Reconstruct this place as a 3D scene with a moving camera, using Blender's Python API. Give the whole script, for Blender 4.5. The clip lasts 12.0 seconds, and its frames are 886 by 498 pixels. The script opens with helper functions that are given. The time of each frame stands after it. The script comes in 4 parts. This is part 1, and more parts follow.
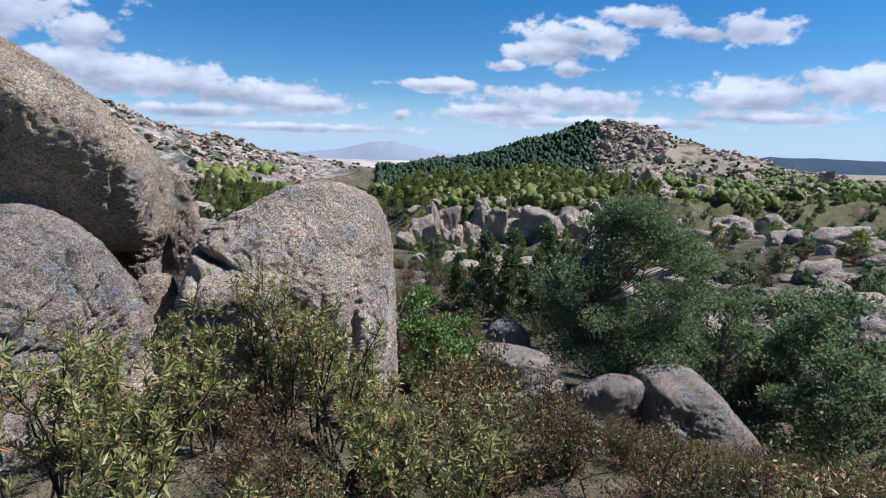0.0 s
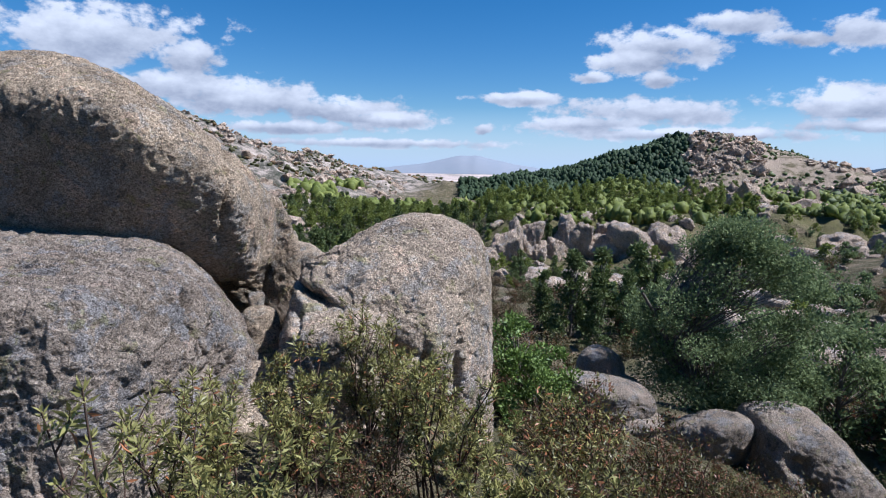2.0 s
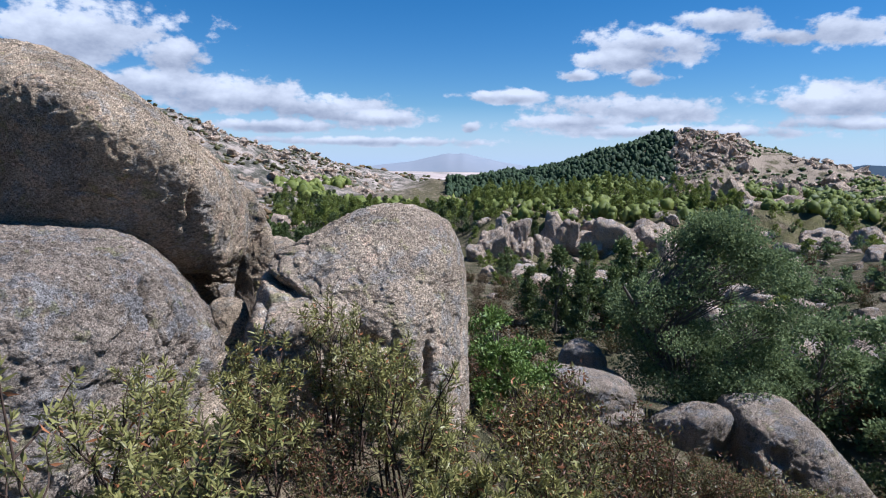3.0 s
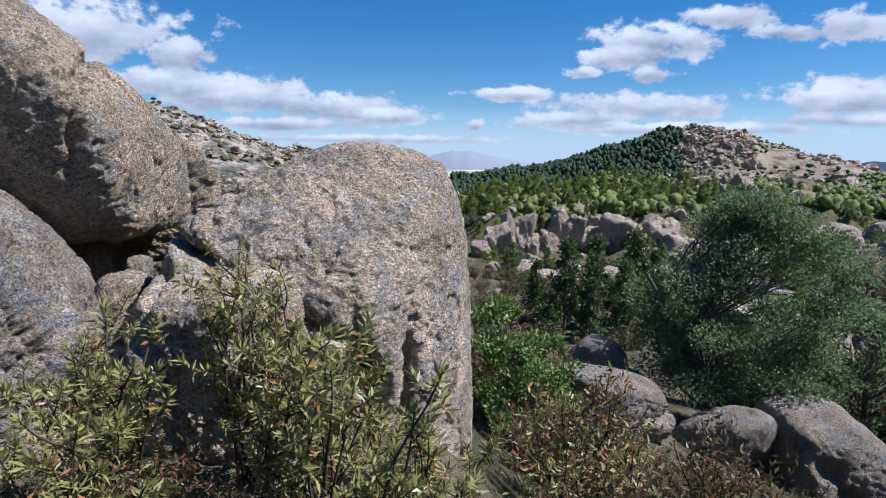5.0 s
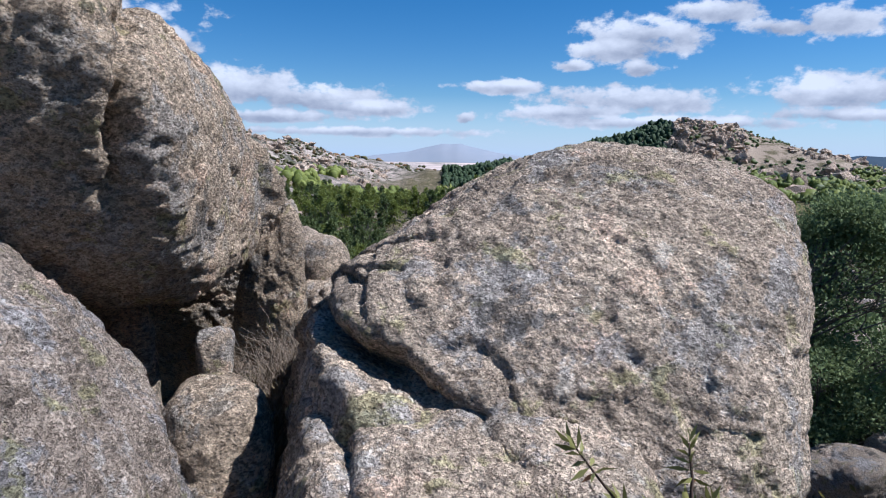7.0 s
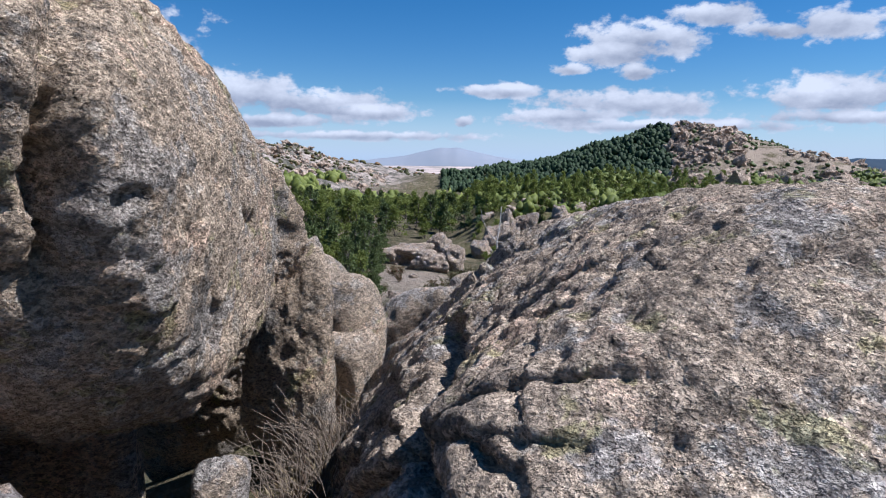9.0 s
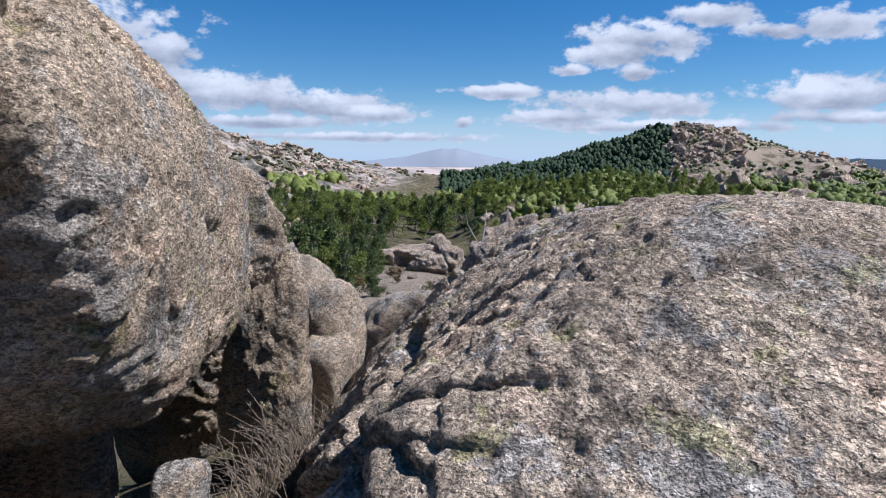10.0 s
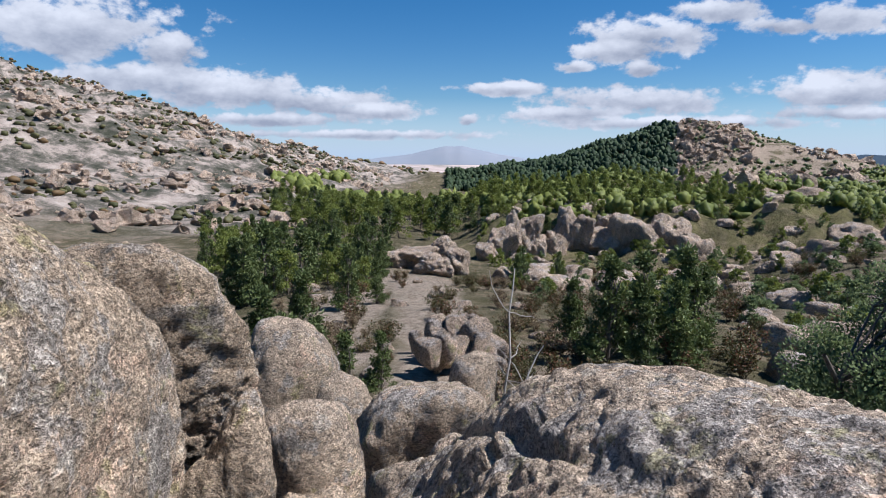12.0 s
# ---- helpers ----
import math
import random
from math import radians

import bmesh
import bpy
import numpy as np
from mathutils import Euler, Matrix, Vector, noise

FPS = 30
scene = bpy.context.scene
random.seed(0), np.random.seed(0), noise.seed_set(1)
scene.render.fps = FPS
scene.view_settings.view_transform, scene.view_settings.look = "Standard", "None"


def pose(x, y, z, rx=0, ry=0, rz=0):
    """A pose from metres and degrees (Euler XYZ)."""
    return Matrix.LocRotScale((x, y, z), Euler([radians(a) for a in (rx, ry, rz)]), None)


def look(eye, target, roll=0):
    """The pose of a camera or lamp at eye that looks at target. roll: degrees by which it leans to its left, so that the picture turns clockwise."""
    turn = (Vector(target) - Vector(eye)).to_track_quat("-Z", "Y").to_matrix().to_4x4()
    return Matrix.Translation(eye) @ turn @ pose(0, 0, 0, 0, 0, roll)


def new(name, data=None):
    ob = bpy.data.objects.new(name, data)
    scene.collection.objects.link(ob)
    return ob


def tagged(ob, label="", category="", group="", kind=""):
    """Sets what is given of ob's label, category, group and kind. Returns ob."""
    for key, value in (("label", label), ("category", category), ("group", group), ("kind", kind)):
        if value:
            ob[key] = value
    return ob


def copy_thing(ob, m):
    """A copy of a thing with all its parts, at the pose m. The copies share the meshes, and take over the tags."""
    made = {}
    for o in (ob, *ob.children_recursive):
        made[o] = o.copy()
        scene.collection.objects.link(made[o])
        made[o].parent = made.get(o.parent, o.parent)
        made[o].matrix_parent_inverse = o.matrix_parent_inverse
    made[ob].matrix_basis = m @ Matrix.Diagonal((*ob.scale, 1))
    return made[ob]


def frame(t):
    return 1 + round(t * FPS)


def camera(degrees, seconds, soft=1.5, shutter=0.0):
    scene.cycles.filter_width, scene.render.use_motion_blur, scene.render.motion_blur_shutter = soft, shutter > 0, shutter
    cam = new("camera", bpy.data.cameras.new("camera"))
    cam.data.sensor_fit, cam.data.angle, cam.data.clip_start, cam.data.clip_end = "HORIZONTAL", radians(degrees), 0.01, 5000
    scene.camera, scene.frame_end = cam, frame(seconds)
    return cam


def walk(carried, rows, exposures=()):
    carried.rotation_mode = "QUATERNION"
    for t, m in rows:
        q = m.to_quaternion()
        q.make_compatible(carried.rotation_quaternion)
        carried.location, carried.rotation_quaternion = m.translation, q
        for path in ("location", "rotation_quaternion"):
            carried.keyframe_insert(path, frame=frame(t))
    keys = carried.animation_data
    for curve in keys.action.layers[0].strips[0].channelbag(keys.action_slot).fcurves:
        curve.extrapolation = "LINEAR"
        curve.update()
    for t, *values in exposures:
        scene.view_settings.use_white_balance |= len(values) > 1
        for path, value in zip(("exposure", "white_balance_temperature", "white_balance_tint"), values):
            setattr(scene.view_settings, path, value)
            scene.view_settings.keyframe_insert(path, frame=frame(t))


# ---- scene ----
cam = camera(72.7, 12.0, 1.1)
PATH = [
    (0, (-0.29, 0.042, 2.357), (-0.169, 2.012, 2.036), 1.4),
    (0.5, (-0.232, 0.203, 2.502), (-0.284, 2.177, 2.185), 1.0),
    (1, (-0.195, 0.258, 2.386), (-0.262, 2.232, 2.073), 0.9),
    (1.5, (-0.296, 0.332, 2.394), (-0.404, 2.307, 2.103), 0.9),
    (2, (-0.516, 0.34, 2.538), (-0.666, 2.315, 2.257), 0.9),
    (2.5, (-0.468, 0.323, 2.558), (-0.591, 2.299, 2.276), 0.8),
    (4.5, (-0.002, 1.557, 1.844), (-0.102, 3.531, 1.541), 0.7),
    (5, (-0.337, 2.175, 1.863), (-0.462, 4.15, 1.568), 0.6),
    (5.5, (-0.62, 2.621, 1.959), (-0.743, 4.595, 1.661), 0.5),
    (6, (-1.044, 3.127, 1.795), (-1.151, 5.101, 1.491), 0.7),
    (6.5, (-1.478, 3.591, 1.743), (-1.576, 5.564, 1.431), 0.8),
    (7, (-1.88, 4.058, 1.935), (-1.972, 6.03, 1.618), 0.8),
    (9, (-2.344, 5.09, 2.052), (-2.432, 7.065, 1.747), 0.6),
    (9.5, (-2.357, 5.057, 2.065), (-2.444, 7.032, 1.763), 0.6),
    (10, (-2.178, 5.035, 2.093), (-2.266, 7.01, 1.791), 0.5),
    (10.5, (-2.192, 5.147, 2.101), (-2.273, 7.121, 1.794), 0.6),
    (11, (-2.233, 5.427, 2.346), (-2.347, 7.401, 2.047), 0.2),
    (11.5, (-2.309, 5.719, 2.339), (-2.418, 7.692, 2.033), 0.3),
    (12, (-2.368, 6.375, 2.537), (-2.472, 8.348, 2.227), 0.3),
]
walk(cam, [(t, look(eye, target, roll)) for t, eye, target, roll in PATH], [(0, 0.66, 5480, 13), (5.5, 0.66, 5450, 13), (7, 0.64, 5450, 13), (9.5, 0.60, 5550, 14), (10.5, 0.60, 5600, 13), (12, 0.60, 5800, 13)])

# ---- light ----
SUN_AZ, SUN_EL = 91.0, 55.0      # degrees clockwise from +y, and above the horizon
sun_to = Vector((math.sin(radians(SUN_AZ)) * math.cos(radians(SUN_EL)), math.cos(radians(SUN_AZ)) * math.cos(radians(SUN_EL)), math.sin(radians(SUN_EL))))
sun = new("sun", bpy.data.lights.new("sun", "SUN"))
sun.data.energy, sun.data.angle, sun.data.color = 5.0, radians(0.53), (1.0, 0.95, 0.88)
sun.matrix_world = look(sun_to * 60, (0, 0, 0))

# fair-weather clouds: centre across and up (tangents of the bearing and the height), half width, half height
CLOUDS = [(-0.663, 0.207, 0.21, 0.062), (-0.503, 0.166, 0.075, 0.036), (-0.564, 0.123, 0.18, 0.028), (-0.412, 0.101, 0.17, 0.033), (-0.262, 0.087, 0.11, 0.027),
          (-0.173, 0.069, 0.10, 0.016), (-0.338, 0.056, 0.19, 0.014), (0.038, 0.105, 0.075, 0.013), (-0.012, 0.056, 0.018, 0.013), (0.27, 0.187, 0.11, 0.036), (0.215, 0.162, 0.08, 0.020),
          (0.367, 0.222, 0.09, 0.020), (0.471, 0.200, 0.07, 0.017), (0.563, 0.214, 0.085, 0.030), (0.158, 0.139, 0.036, 0.012), (0.26, 0.136, 0.036, 0.016), (0.258, 0.085, 0.145, 0.026),
          (0.152, 0.065, 0.11, 0.016), (0.562, 0.101, 0.15, 0.034), (0.583, 0.068, 0.14, 0.014), (0.322, 0.052, 0.27, 0.013), (-0.188, 0.032, 0.26, 0.010), (0.78, 0.125, 0.16, 0.04), (-1.0, 0.25, 0.2, 0.07)]


def build_world():
    w = bpy.data.worlds.new("sky")
    scene.world = w
    w.use_nodes = True
    nt = w.node_tree
    nt.nodes.clear()
    N, L = nt.nodes.new, nt.links.new

    def math_node(op, a, b=None, clamp=False):
        n = N("ShaderNodeMath")
        n.operation, n.use_clamp = op, clamp
        for i, v in enumerate((a, b)):
            if v is None:
                continue
            if isinstance(v, (int, float)):
                n.inputs[i].default_value = v
            else:
                L(v, n.inputs[i])
        return n.outputs[0]

    sky = N("ShaderNodeTexSky")
    sky.sky_type, sky.sun_disc = "NISHITA", False
    sky.sun_elevation, sky.sun_rotation = radians(SUN_EL), radians(SUN_AZ)
    sky.altitude, sky.air_density, sky.dust_density, sky.ozone_density = 1100, 1.0, 0.15, 3.0
    co = N("ShaderNodeTexCoord").outputs["Generated"]
    sep = N("ShaderNodeSeparateXYZ")
    L(co, sep.inputs[0])
    yy = math_node("MAXIMUM", sep.outputs[1], 0.05)
    u, v = math_node("DIVIDE", sep.outputs[0], yy), math_node("DIVIDE", sep.outputs[2], yy)
    flat = N("ShaderNodeCombineXYZ")
    L(u, flat.inputs[0]), L(v, flat.inputs[1])

    def fbm(scale, detail, stretch, shift=0.0):
        m = N("ShaderNodeMapping")
        m.inputs["Scale"].default_value = (1, 1, stretch)
        m.inputs["Location"].default_value = (0, 0, shift)
        L(co, m.inputs[0])
        n = N("ShaderNodeTexNoise")
        n.inputs["Scale"].default_value, n.inputs["Detail"].default_value, n.inputs["Roughness"].default_value = scale, detail, 0.58
        L(m.outputs[0], n.inputs["Vector"])
        return n.outputs["Fac"]

    big, fine, lit = fbm(9, 8, 1.9), fbm(30, 6, 1.6), fbm(14, 8, 2.0, -0.05)
    best = under = None
    for cx, cy, hw, hh in CLOUDS:
        m = N("ShaderNodeMapping")
        m.inputs["Location"].default_value = (-cx / hw, -cy / hh, 0)
        m.inputs["Scale"].default_value = (1 / hw, 1 / hh, 1)
        L(flat.outputs[0], m.inputs[0])
        ln = N("ShaderNodeVectorMath")
        ln.operation = "LENGTH"
        L(m.outputs[0], ln.inputs[0])
        here = math_node("SUBTRACT", 1.0, ln.outputs["Value"])
        sp = N("ShaderNodeSeparateXYZ")
        L(m.outputs[0], sp.inputs[0])
        low = math_node("MULTIPLY", math_node("MAXIMUM", here, 0.0), sp.outputs[1])
        best = here if best is None else math_node("MAXIMUM", best, here)
        under = low if under is None else math_node("ADD", under, low)
    ahead = math_node("GREATER_THAN", sep.outputs[1], 0.25)
    best = math_node("ADD", math_node("MULTIPLY", math_node("MAXIMUM", best, -1.5), ahead), math_node("MULTIPLY", math_node("SUBTRACT", 1.0, ahead), -0.35))
    wob = math_node("ADD", math_node("MULTIPLY", math_node("SUBTRACT", big, 0.5), 1.5), math_node("MULTIPLY", math_node("SUBTRACT", fine, 0.5), 1.9))
    dens = math_node("ADD", best, wob)
    ramp = N("ShaderNodeMapRange")
    ramp.interpolation_type = "SMOOTHSTEP"
    ramp.inputs[1].default_value, ramp.inputs[2].default_value = -0.04, 0.40
    L(dens, ramp.inputs[0])
    mask = ramp.outputs[0]
    shade = N("ShaderNodeMapRange")
    shade.inputs[1].default_value, shade.inputs[2].default_value = -0.35, 0.30
    L(math_node("ADD", math_node("ADD", under, math_node("MULTIPLY", math_node("SUBTRACT", lit, 0.5), 0.9)), math_node("MULTIPLY", math_node("SUBTRACT", fine, 0.5), 0.7)), shade.inputs[0])
    cloud = N("ShaderNodeMixRGB")
    cloud.inputs[1].default_value, cloud.inputs[2].default_value = (0.42, 0.46, 0.55, 1), (0.94, 0.96, 1.0, 1)
    L(shade.outputs[0], cloud.inputs[0])
    bg1, bg2, mix, out = N("ShaderNodeBackground"), N("ShaderNodeBackground"), N("ShaderNodeMixShader"), N("ShaderNodeOutputWorld")
    deep = N("ShaderNodeHueSaturation")
    deep.inputs["Saturation"].default_value = 1.35
    deep.inputs["Hue"].default_value = 0.497
    L(sky.outputs[0], deep.inputs["Color"])
    low_air = N("ShaderNodeMapRange")
    low_air.inputs[1].default_value, low_air.inputs[2].default_value, low_air.inputs[3].default_value, low_air.inputs[4].default_value = 0.0, 0.09, 0.8, 0.0
    L(sep.outputs[2], low_air.inputs[0])
    veil = N("ShaderNodeMixRGB")
    veil.inputs[2].default_value = (5.4, 7.0, 9.0, 1)
    L(low_air.outputs[0], veil.inputs[0]), L(deep.outputs[0], veil.inputs[1])
    L(veil.outputs[0], bg1.inputs[0])
    bg1.inputs[1].default_value = SKY
    L(cloud.outputs[0], bg2.inputs[0])
    bg2.inputs[1].default_value = CLOUD
    above = N("ShaderNodeMapRange")
    above.inputs[1].default_value, above.inputs[2].default_value = -0.02, 0.03
    L(sep.outputs[2], above.inputs[0])
    L(math_node("MULTIPLY", mask, above.outputs[0]), mix.inputs[0])
    L(bg1.outputs[0], mix.inputs[1]), L(bg2.outputs[0], mix.inputs[2]), L(mix.outputs[0], out.inputs[0])


SKY, CLOUD = 0.060, 0.56
build_world()

# ---- materials ----


class Mat:
    """A small builder for procedural node materials."""

    def __init__(self, name, rough=0.85, spec=0.25):
        self.m = bpy.data.materials.new(name)
        self.m.use_nodes = True
        self.nt = self.m.node_tree
        self.b = self.nt.nodes["Principled BSDF"]
        self.b.inputs["Roughness"].default_value = rough
        self.b.inputs["Specular IOR Level"].default_value = spec
        self.pos = self.nt.nodes.new("ShaderNodeTexCoord").outputs["Object"]

    def node(self, kind, **values):
        n = self.nt.nodes.new(kind)
        for k, v in values.items():
            n.inputs[k].default_value = v
        return n

    def link(self, a, b):
        self.nt.links.new(a, b)

    def scaled(self, s, turn=(0, 0, 0)):
        m = self.node("ShaderNodeMapping")
        m.inputs["Scale"].default_value, m.inputs["Rotation"].default_value = s, turn
        self.link(self.pos, m.inputs[0])
        return m.outputs[0]

    def noise(self, scale, detail=6, rough=0.6, vec=None, distort=0.0):
        n = self.node("ShaderNodeTexNoise", Scale=scale, Detail=detail, Roughness=rough, Distortion=distort)
        self.link(vec or self.pos, n.inputs["Vector"])
        return n.outputs["Fac"]

    def voronoi(self, scale, vec=None, feature="F1"):
        n = self.node("ShaderNodeTexVoronoi", Scale=scale)
        n.feature = feature
        self.link(vec or self.pos, n.inputs["Vector"])
        return n.outputs["Distance"]

    def step(self, x, lo, hi, a=0.0, b=1.0):
        n = self.node("ShaderNodeMapRange")
        n.inputs[1].default_value, n.inputs[2].default_value, n.inputs[3].default_value, n.inputs[4].default_value = lo, hi, a, b
        self.link(x, n.inputs[0])
        return n.outputs[0]

    def math(self, op, a, b):
        n = self.node("ShaderNodeMath")
        n.operation = op
        for i, v in enumerate((a, b)):
            if isinstance(v, (int, float)):
                n.inputs[i].default_value = v
            else:
                self.link(v, n.inputs[i])
        return n.outputs[0]

    def mix(self, fac, a, b):
        n = self.node("ShaderNodeMixRGB")
        for i, v in enumerate((fac, a, b)):
            if isinstance(v, (tuple, list)):
                n.inputs[i].default_value = (*v, 1)
            elif isinstance(v, (int, float)):
                n.inputs[i].default_value = v
            else:
                self.link(v, n.inputs[i])
        return n.outputs[0]

    def color(self, c):
        if isinstance(c, tuple):
            self.b.inputs["Base Color"].default_value = (*c, 1)
        else:
            self.link(c, self.b.inputs["Base Color"])
        return self

    def bump(self, height, dist, strength=1.0):
        n = self.node("ShaderNodeBump", Strength=strength, Distance=dist)
        self.link(height, n.inputs["Height"])
        if self.b.inputs["Normal"].is_linked:
            self.link(self.b.inputs["Normal"].links[0].from_socket, n.inputs["Normal"])
        self.link(n.outputs[0], self.b.inputs["Normal"])
        return self

    def island(self):
        return self.nt.nodes.new("ShaderNodeNewGeometry").outputs["Random Per Island"]

    def chance(self):
        return self.nt.nodes.new("ShaderNodeObjectInfo").outputs["Random"]

    def ramp(self, x, stops):
        n = self.node("ShaderNodeValToRGB")
        r = n.color_ramp
        while len(r.elements) < len(stops):
            r.elements.new(0.5)
        for e, (p, c) in zip(r.elements, stops):
            e.position, e.color = p, (*c, 1)
        self.link(x, n.inputs[0])
        return n.outputs[0]


def granite(name, warm=0.0, size=1.0, lichen=1.0, tone=(1, 1, 1), crust=1.0):
    """Coarse granite, weathered to a crust of crystals, with lichen in grey, pink, orange and dull green."""
    m = Mat(name, 0.92, 0.15)
    g = 1 / size
    edge = m.noise(22 * g, 4, 0.7)

    def patch(scale, lo, turn, ragged=0.16):
        n = m.noise(scale * g, 5, 0.62, m.scaled((1, 1, 1), turn), 0.3)
        return m.step(m.math("ADD", n, m.math("MULTIPLY", m.math("SUBTRACT", edge, 0.5), ragged * 2)), lo, lo + 0.05)

    base = m.ramp(m.noise(1.3 * g, 5, 0.6), [(0.34, (0.44, 0.37, 0.30)), (0.5, (0.58, 0.49, 0.40)), (0.66, (0.70 + warm * 0.04, 0.60 + warm * 0.02, 0.49))])
    base = m.mix(m.math("MULTIPLY", patch(2.6, 0.57, (0, 0, 0)), 0.55), base, (0.74, 0.56, 0.45))
    base = m.mix(m.math("MULTIPLY", patch(3.1, 0.53, (1, 2, 0)), 0.72 * lichen), base, (0.43, 0.44, 0.46))
    base = m.mix(m.math("MULTIPLY", patch(4.4, 0.60, (2, 0, 1)), 0.65 * lichen), base, (0.42, 0.41, 0.20))
    base = m.mix(m.math("MULTIPLY", patch(7.0, 0.60, (2, 2, 1)), 0.55), base, (0.68, 0.66, 0.62))
    cells = []
    for k, scale in enumerate((52, 120)):
        push = m.node("ShaderNodeVectorMath")
        push.operation = "SCALE"
        push.inputs["Scale"].default_value = 0.012 * size / (k + 1)
        wob = m.node("ShaderNodeTexNoise", Scale=scale * g * 0.9, Detail=2)
        m.link(m.pos, wob.inputs["Vector"])
        m.link(wob.outputs["Color"], push.inputs[0])
        add = m.node("ShaderNodeVectorMath")
        m.link(m.scaled((1, 1, 1.35), (0.5, 0.3, 0)), add.inputs[0])
        m.link(push.outputs[0], add.inputs[1])
        vor = m.node("ShaderNodeTexVoronoi", Scale=scale * g)
        m.link(add.outputs[0], vor.inputs["Vector"])
        chan = m.node("ShaderNodeSeparateColor")
        m.link(vor.outputs["Color"], chan.inputs[0])
        cells.append(chan.outputs[0])
        crystal = m.ramp(chan.outputs[0], [(0.10, (0.22, 0.20, 0.19)), (0.24, (0.66, 0.64, 0.62)), (0.55, (1.0, 0.99, 0.97)), (0.80, (1.12, 1.12, 1.12)), (0.95, (1.28, 1.27, 1.25))])
        mul = m.node("ShaderNodeMixRGB")
        mul.blend_type = "MULTIPLY"
        mul.inputs[0].default_value = (0.55, 0.62)[k] * crust
        m.link(base, mul.inputs[1])
        m.link(crystal, mul.inputs[2])
        base = mul.outputs[0]
    where = m.math("MULTIPLY", m.math("SUBTRACT", m.noise(1.9 * g, 5, 0.65, m.scaled((1, 1, 1), (3, 1, 0))), 0.5), 0.45)
    flecks = m.math("ADD", m.noise(24 * g, 4, 0.68, m.scaled((1, 1, 1.9), (0.5, 0.3, 0))), where)
    dark = m.step(flecks, 0.565, 0.615)
    base = m.mix(m.math("MULTIPLY", dark, 0.62 * crust), base, (0.060, 0.056, 0.052))
    specks = m.math("ADD", m.noise(66 * g, 3, 0.6, m.scaled((1, 1, 1.4), (0.5, 0.3, 0))), m.math("MULTIPLY", where, 0.5))
    base = m.mix(m.math("MULTIPLY", m.step(specks, 0.58, 0.63), 0.55 * crust), base, (0.055, 0.050, 0.046))
    base = m.mix(m.math("MULTIPLY", patch(2.4, 0.63, (3, 1, 2), 0.2), 0.75 * lichen), base, (0.085, 0.085, 0.085))
    streak = m.step(m.noise(2.0 * g, 5, 0.6, m.scaled((2.2, 2.2, 0.25))), 0.54, 0.70)
    base = m.mix(m.math("MULTIPLY", streak, 0.30), base, (0.13, 0.115, 0.10))
    tint = m.node("ShaderNodeMixRGB")
    tint.blend_type = "MULTIPLY"
    tint.inputs[0].default_value, tint.inputs[2].default_value = 1.0, (*tone, 1)
    m.link(base, tint.inputs[1])
    m.color(tint.outputs[0])
    m.bump(m.noise(5 * g, 6, 0.62, m.scaled((1, 1, 1.2), (0.5, 0.3, 0))), 0.07 * size, 0.7)
    m.bump(m.math("MULTIPLY", m.step(flecks, 0.42, 0.60), -1.0), 0.024 * size, 0.9)
    m.bump(m.math("MULTIPLY", m.step(specks, 0.42, 0.62), -1.0), 0.012 * size, 1.0)
    m.bump(m.math("ADD", cells[0], m.math("MULTIPLY", cells[1], 0.5)), 0.010 * size, 0.9)
    return m.m


def leafy(name, dark, light, dry=None, dryness=0.0, rough=0.55, per_object=False, thin=0.22):
    m = Mat(name, rough, 0.3)
    r = m.island()
    c = m.mix(r, dark, light)
    c = m.mix(m.step(m.noise(1.1, 3), 0.35, 0.65, 0, 0.5), c, tuple(v * 0.6 for v in dark))
    if dry:
        n = m.node("ShaderNodeTexWhiteNoise")
        n.noise_dimensions = "1D"
        m.link(r, n.inputs["W"])
        c = m.mix(m.step(n.outputs["Value"], 1 - dryness - 0.01, 1 - dryness), c, dry)
    if per_object:
        c = m.mix(m.math("MULTIPLY", m.chance(), 0.5), c, tuple(v * 0.55 for v in dark))
    m.color(c)
    t = m.node("ShaderNodeBsdfTranslucent")
    m.link(c, t.inputs[0])
    mx = m.node("ShaderNodeMixShader")
    mx.inputs[0].default_value = thin
    m.link(m.b.outputs[0], mx.inputs[1])
    m.link(t.outputs[0], mx.inputs[2])
    m.link(mx.outputs[0], m.nt.nodes["Material Output"].inputs[0])
    return m.m


def bark(name, a, b):
    m = Mat(name, 0.9, 0.2)
    m.color(m.ramp(m.noise(18, 5, 0.7, m.scaled((1, 1, 0.2))), [(0.3, a), (0.7, b)]))
    m.bump(m.noise(30, 5, 0.7, m.scaled((1, 1, 0.25))), 0.01)
    return m.m


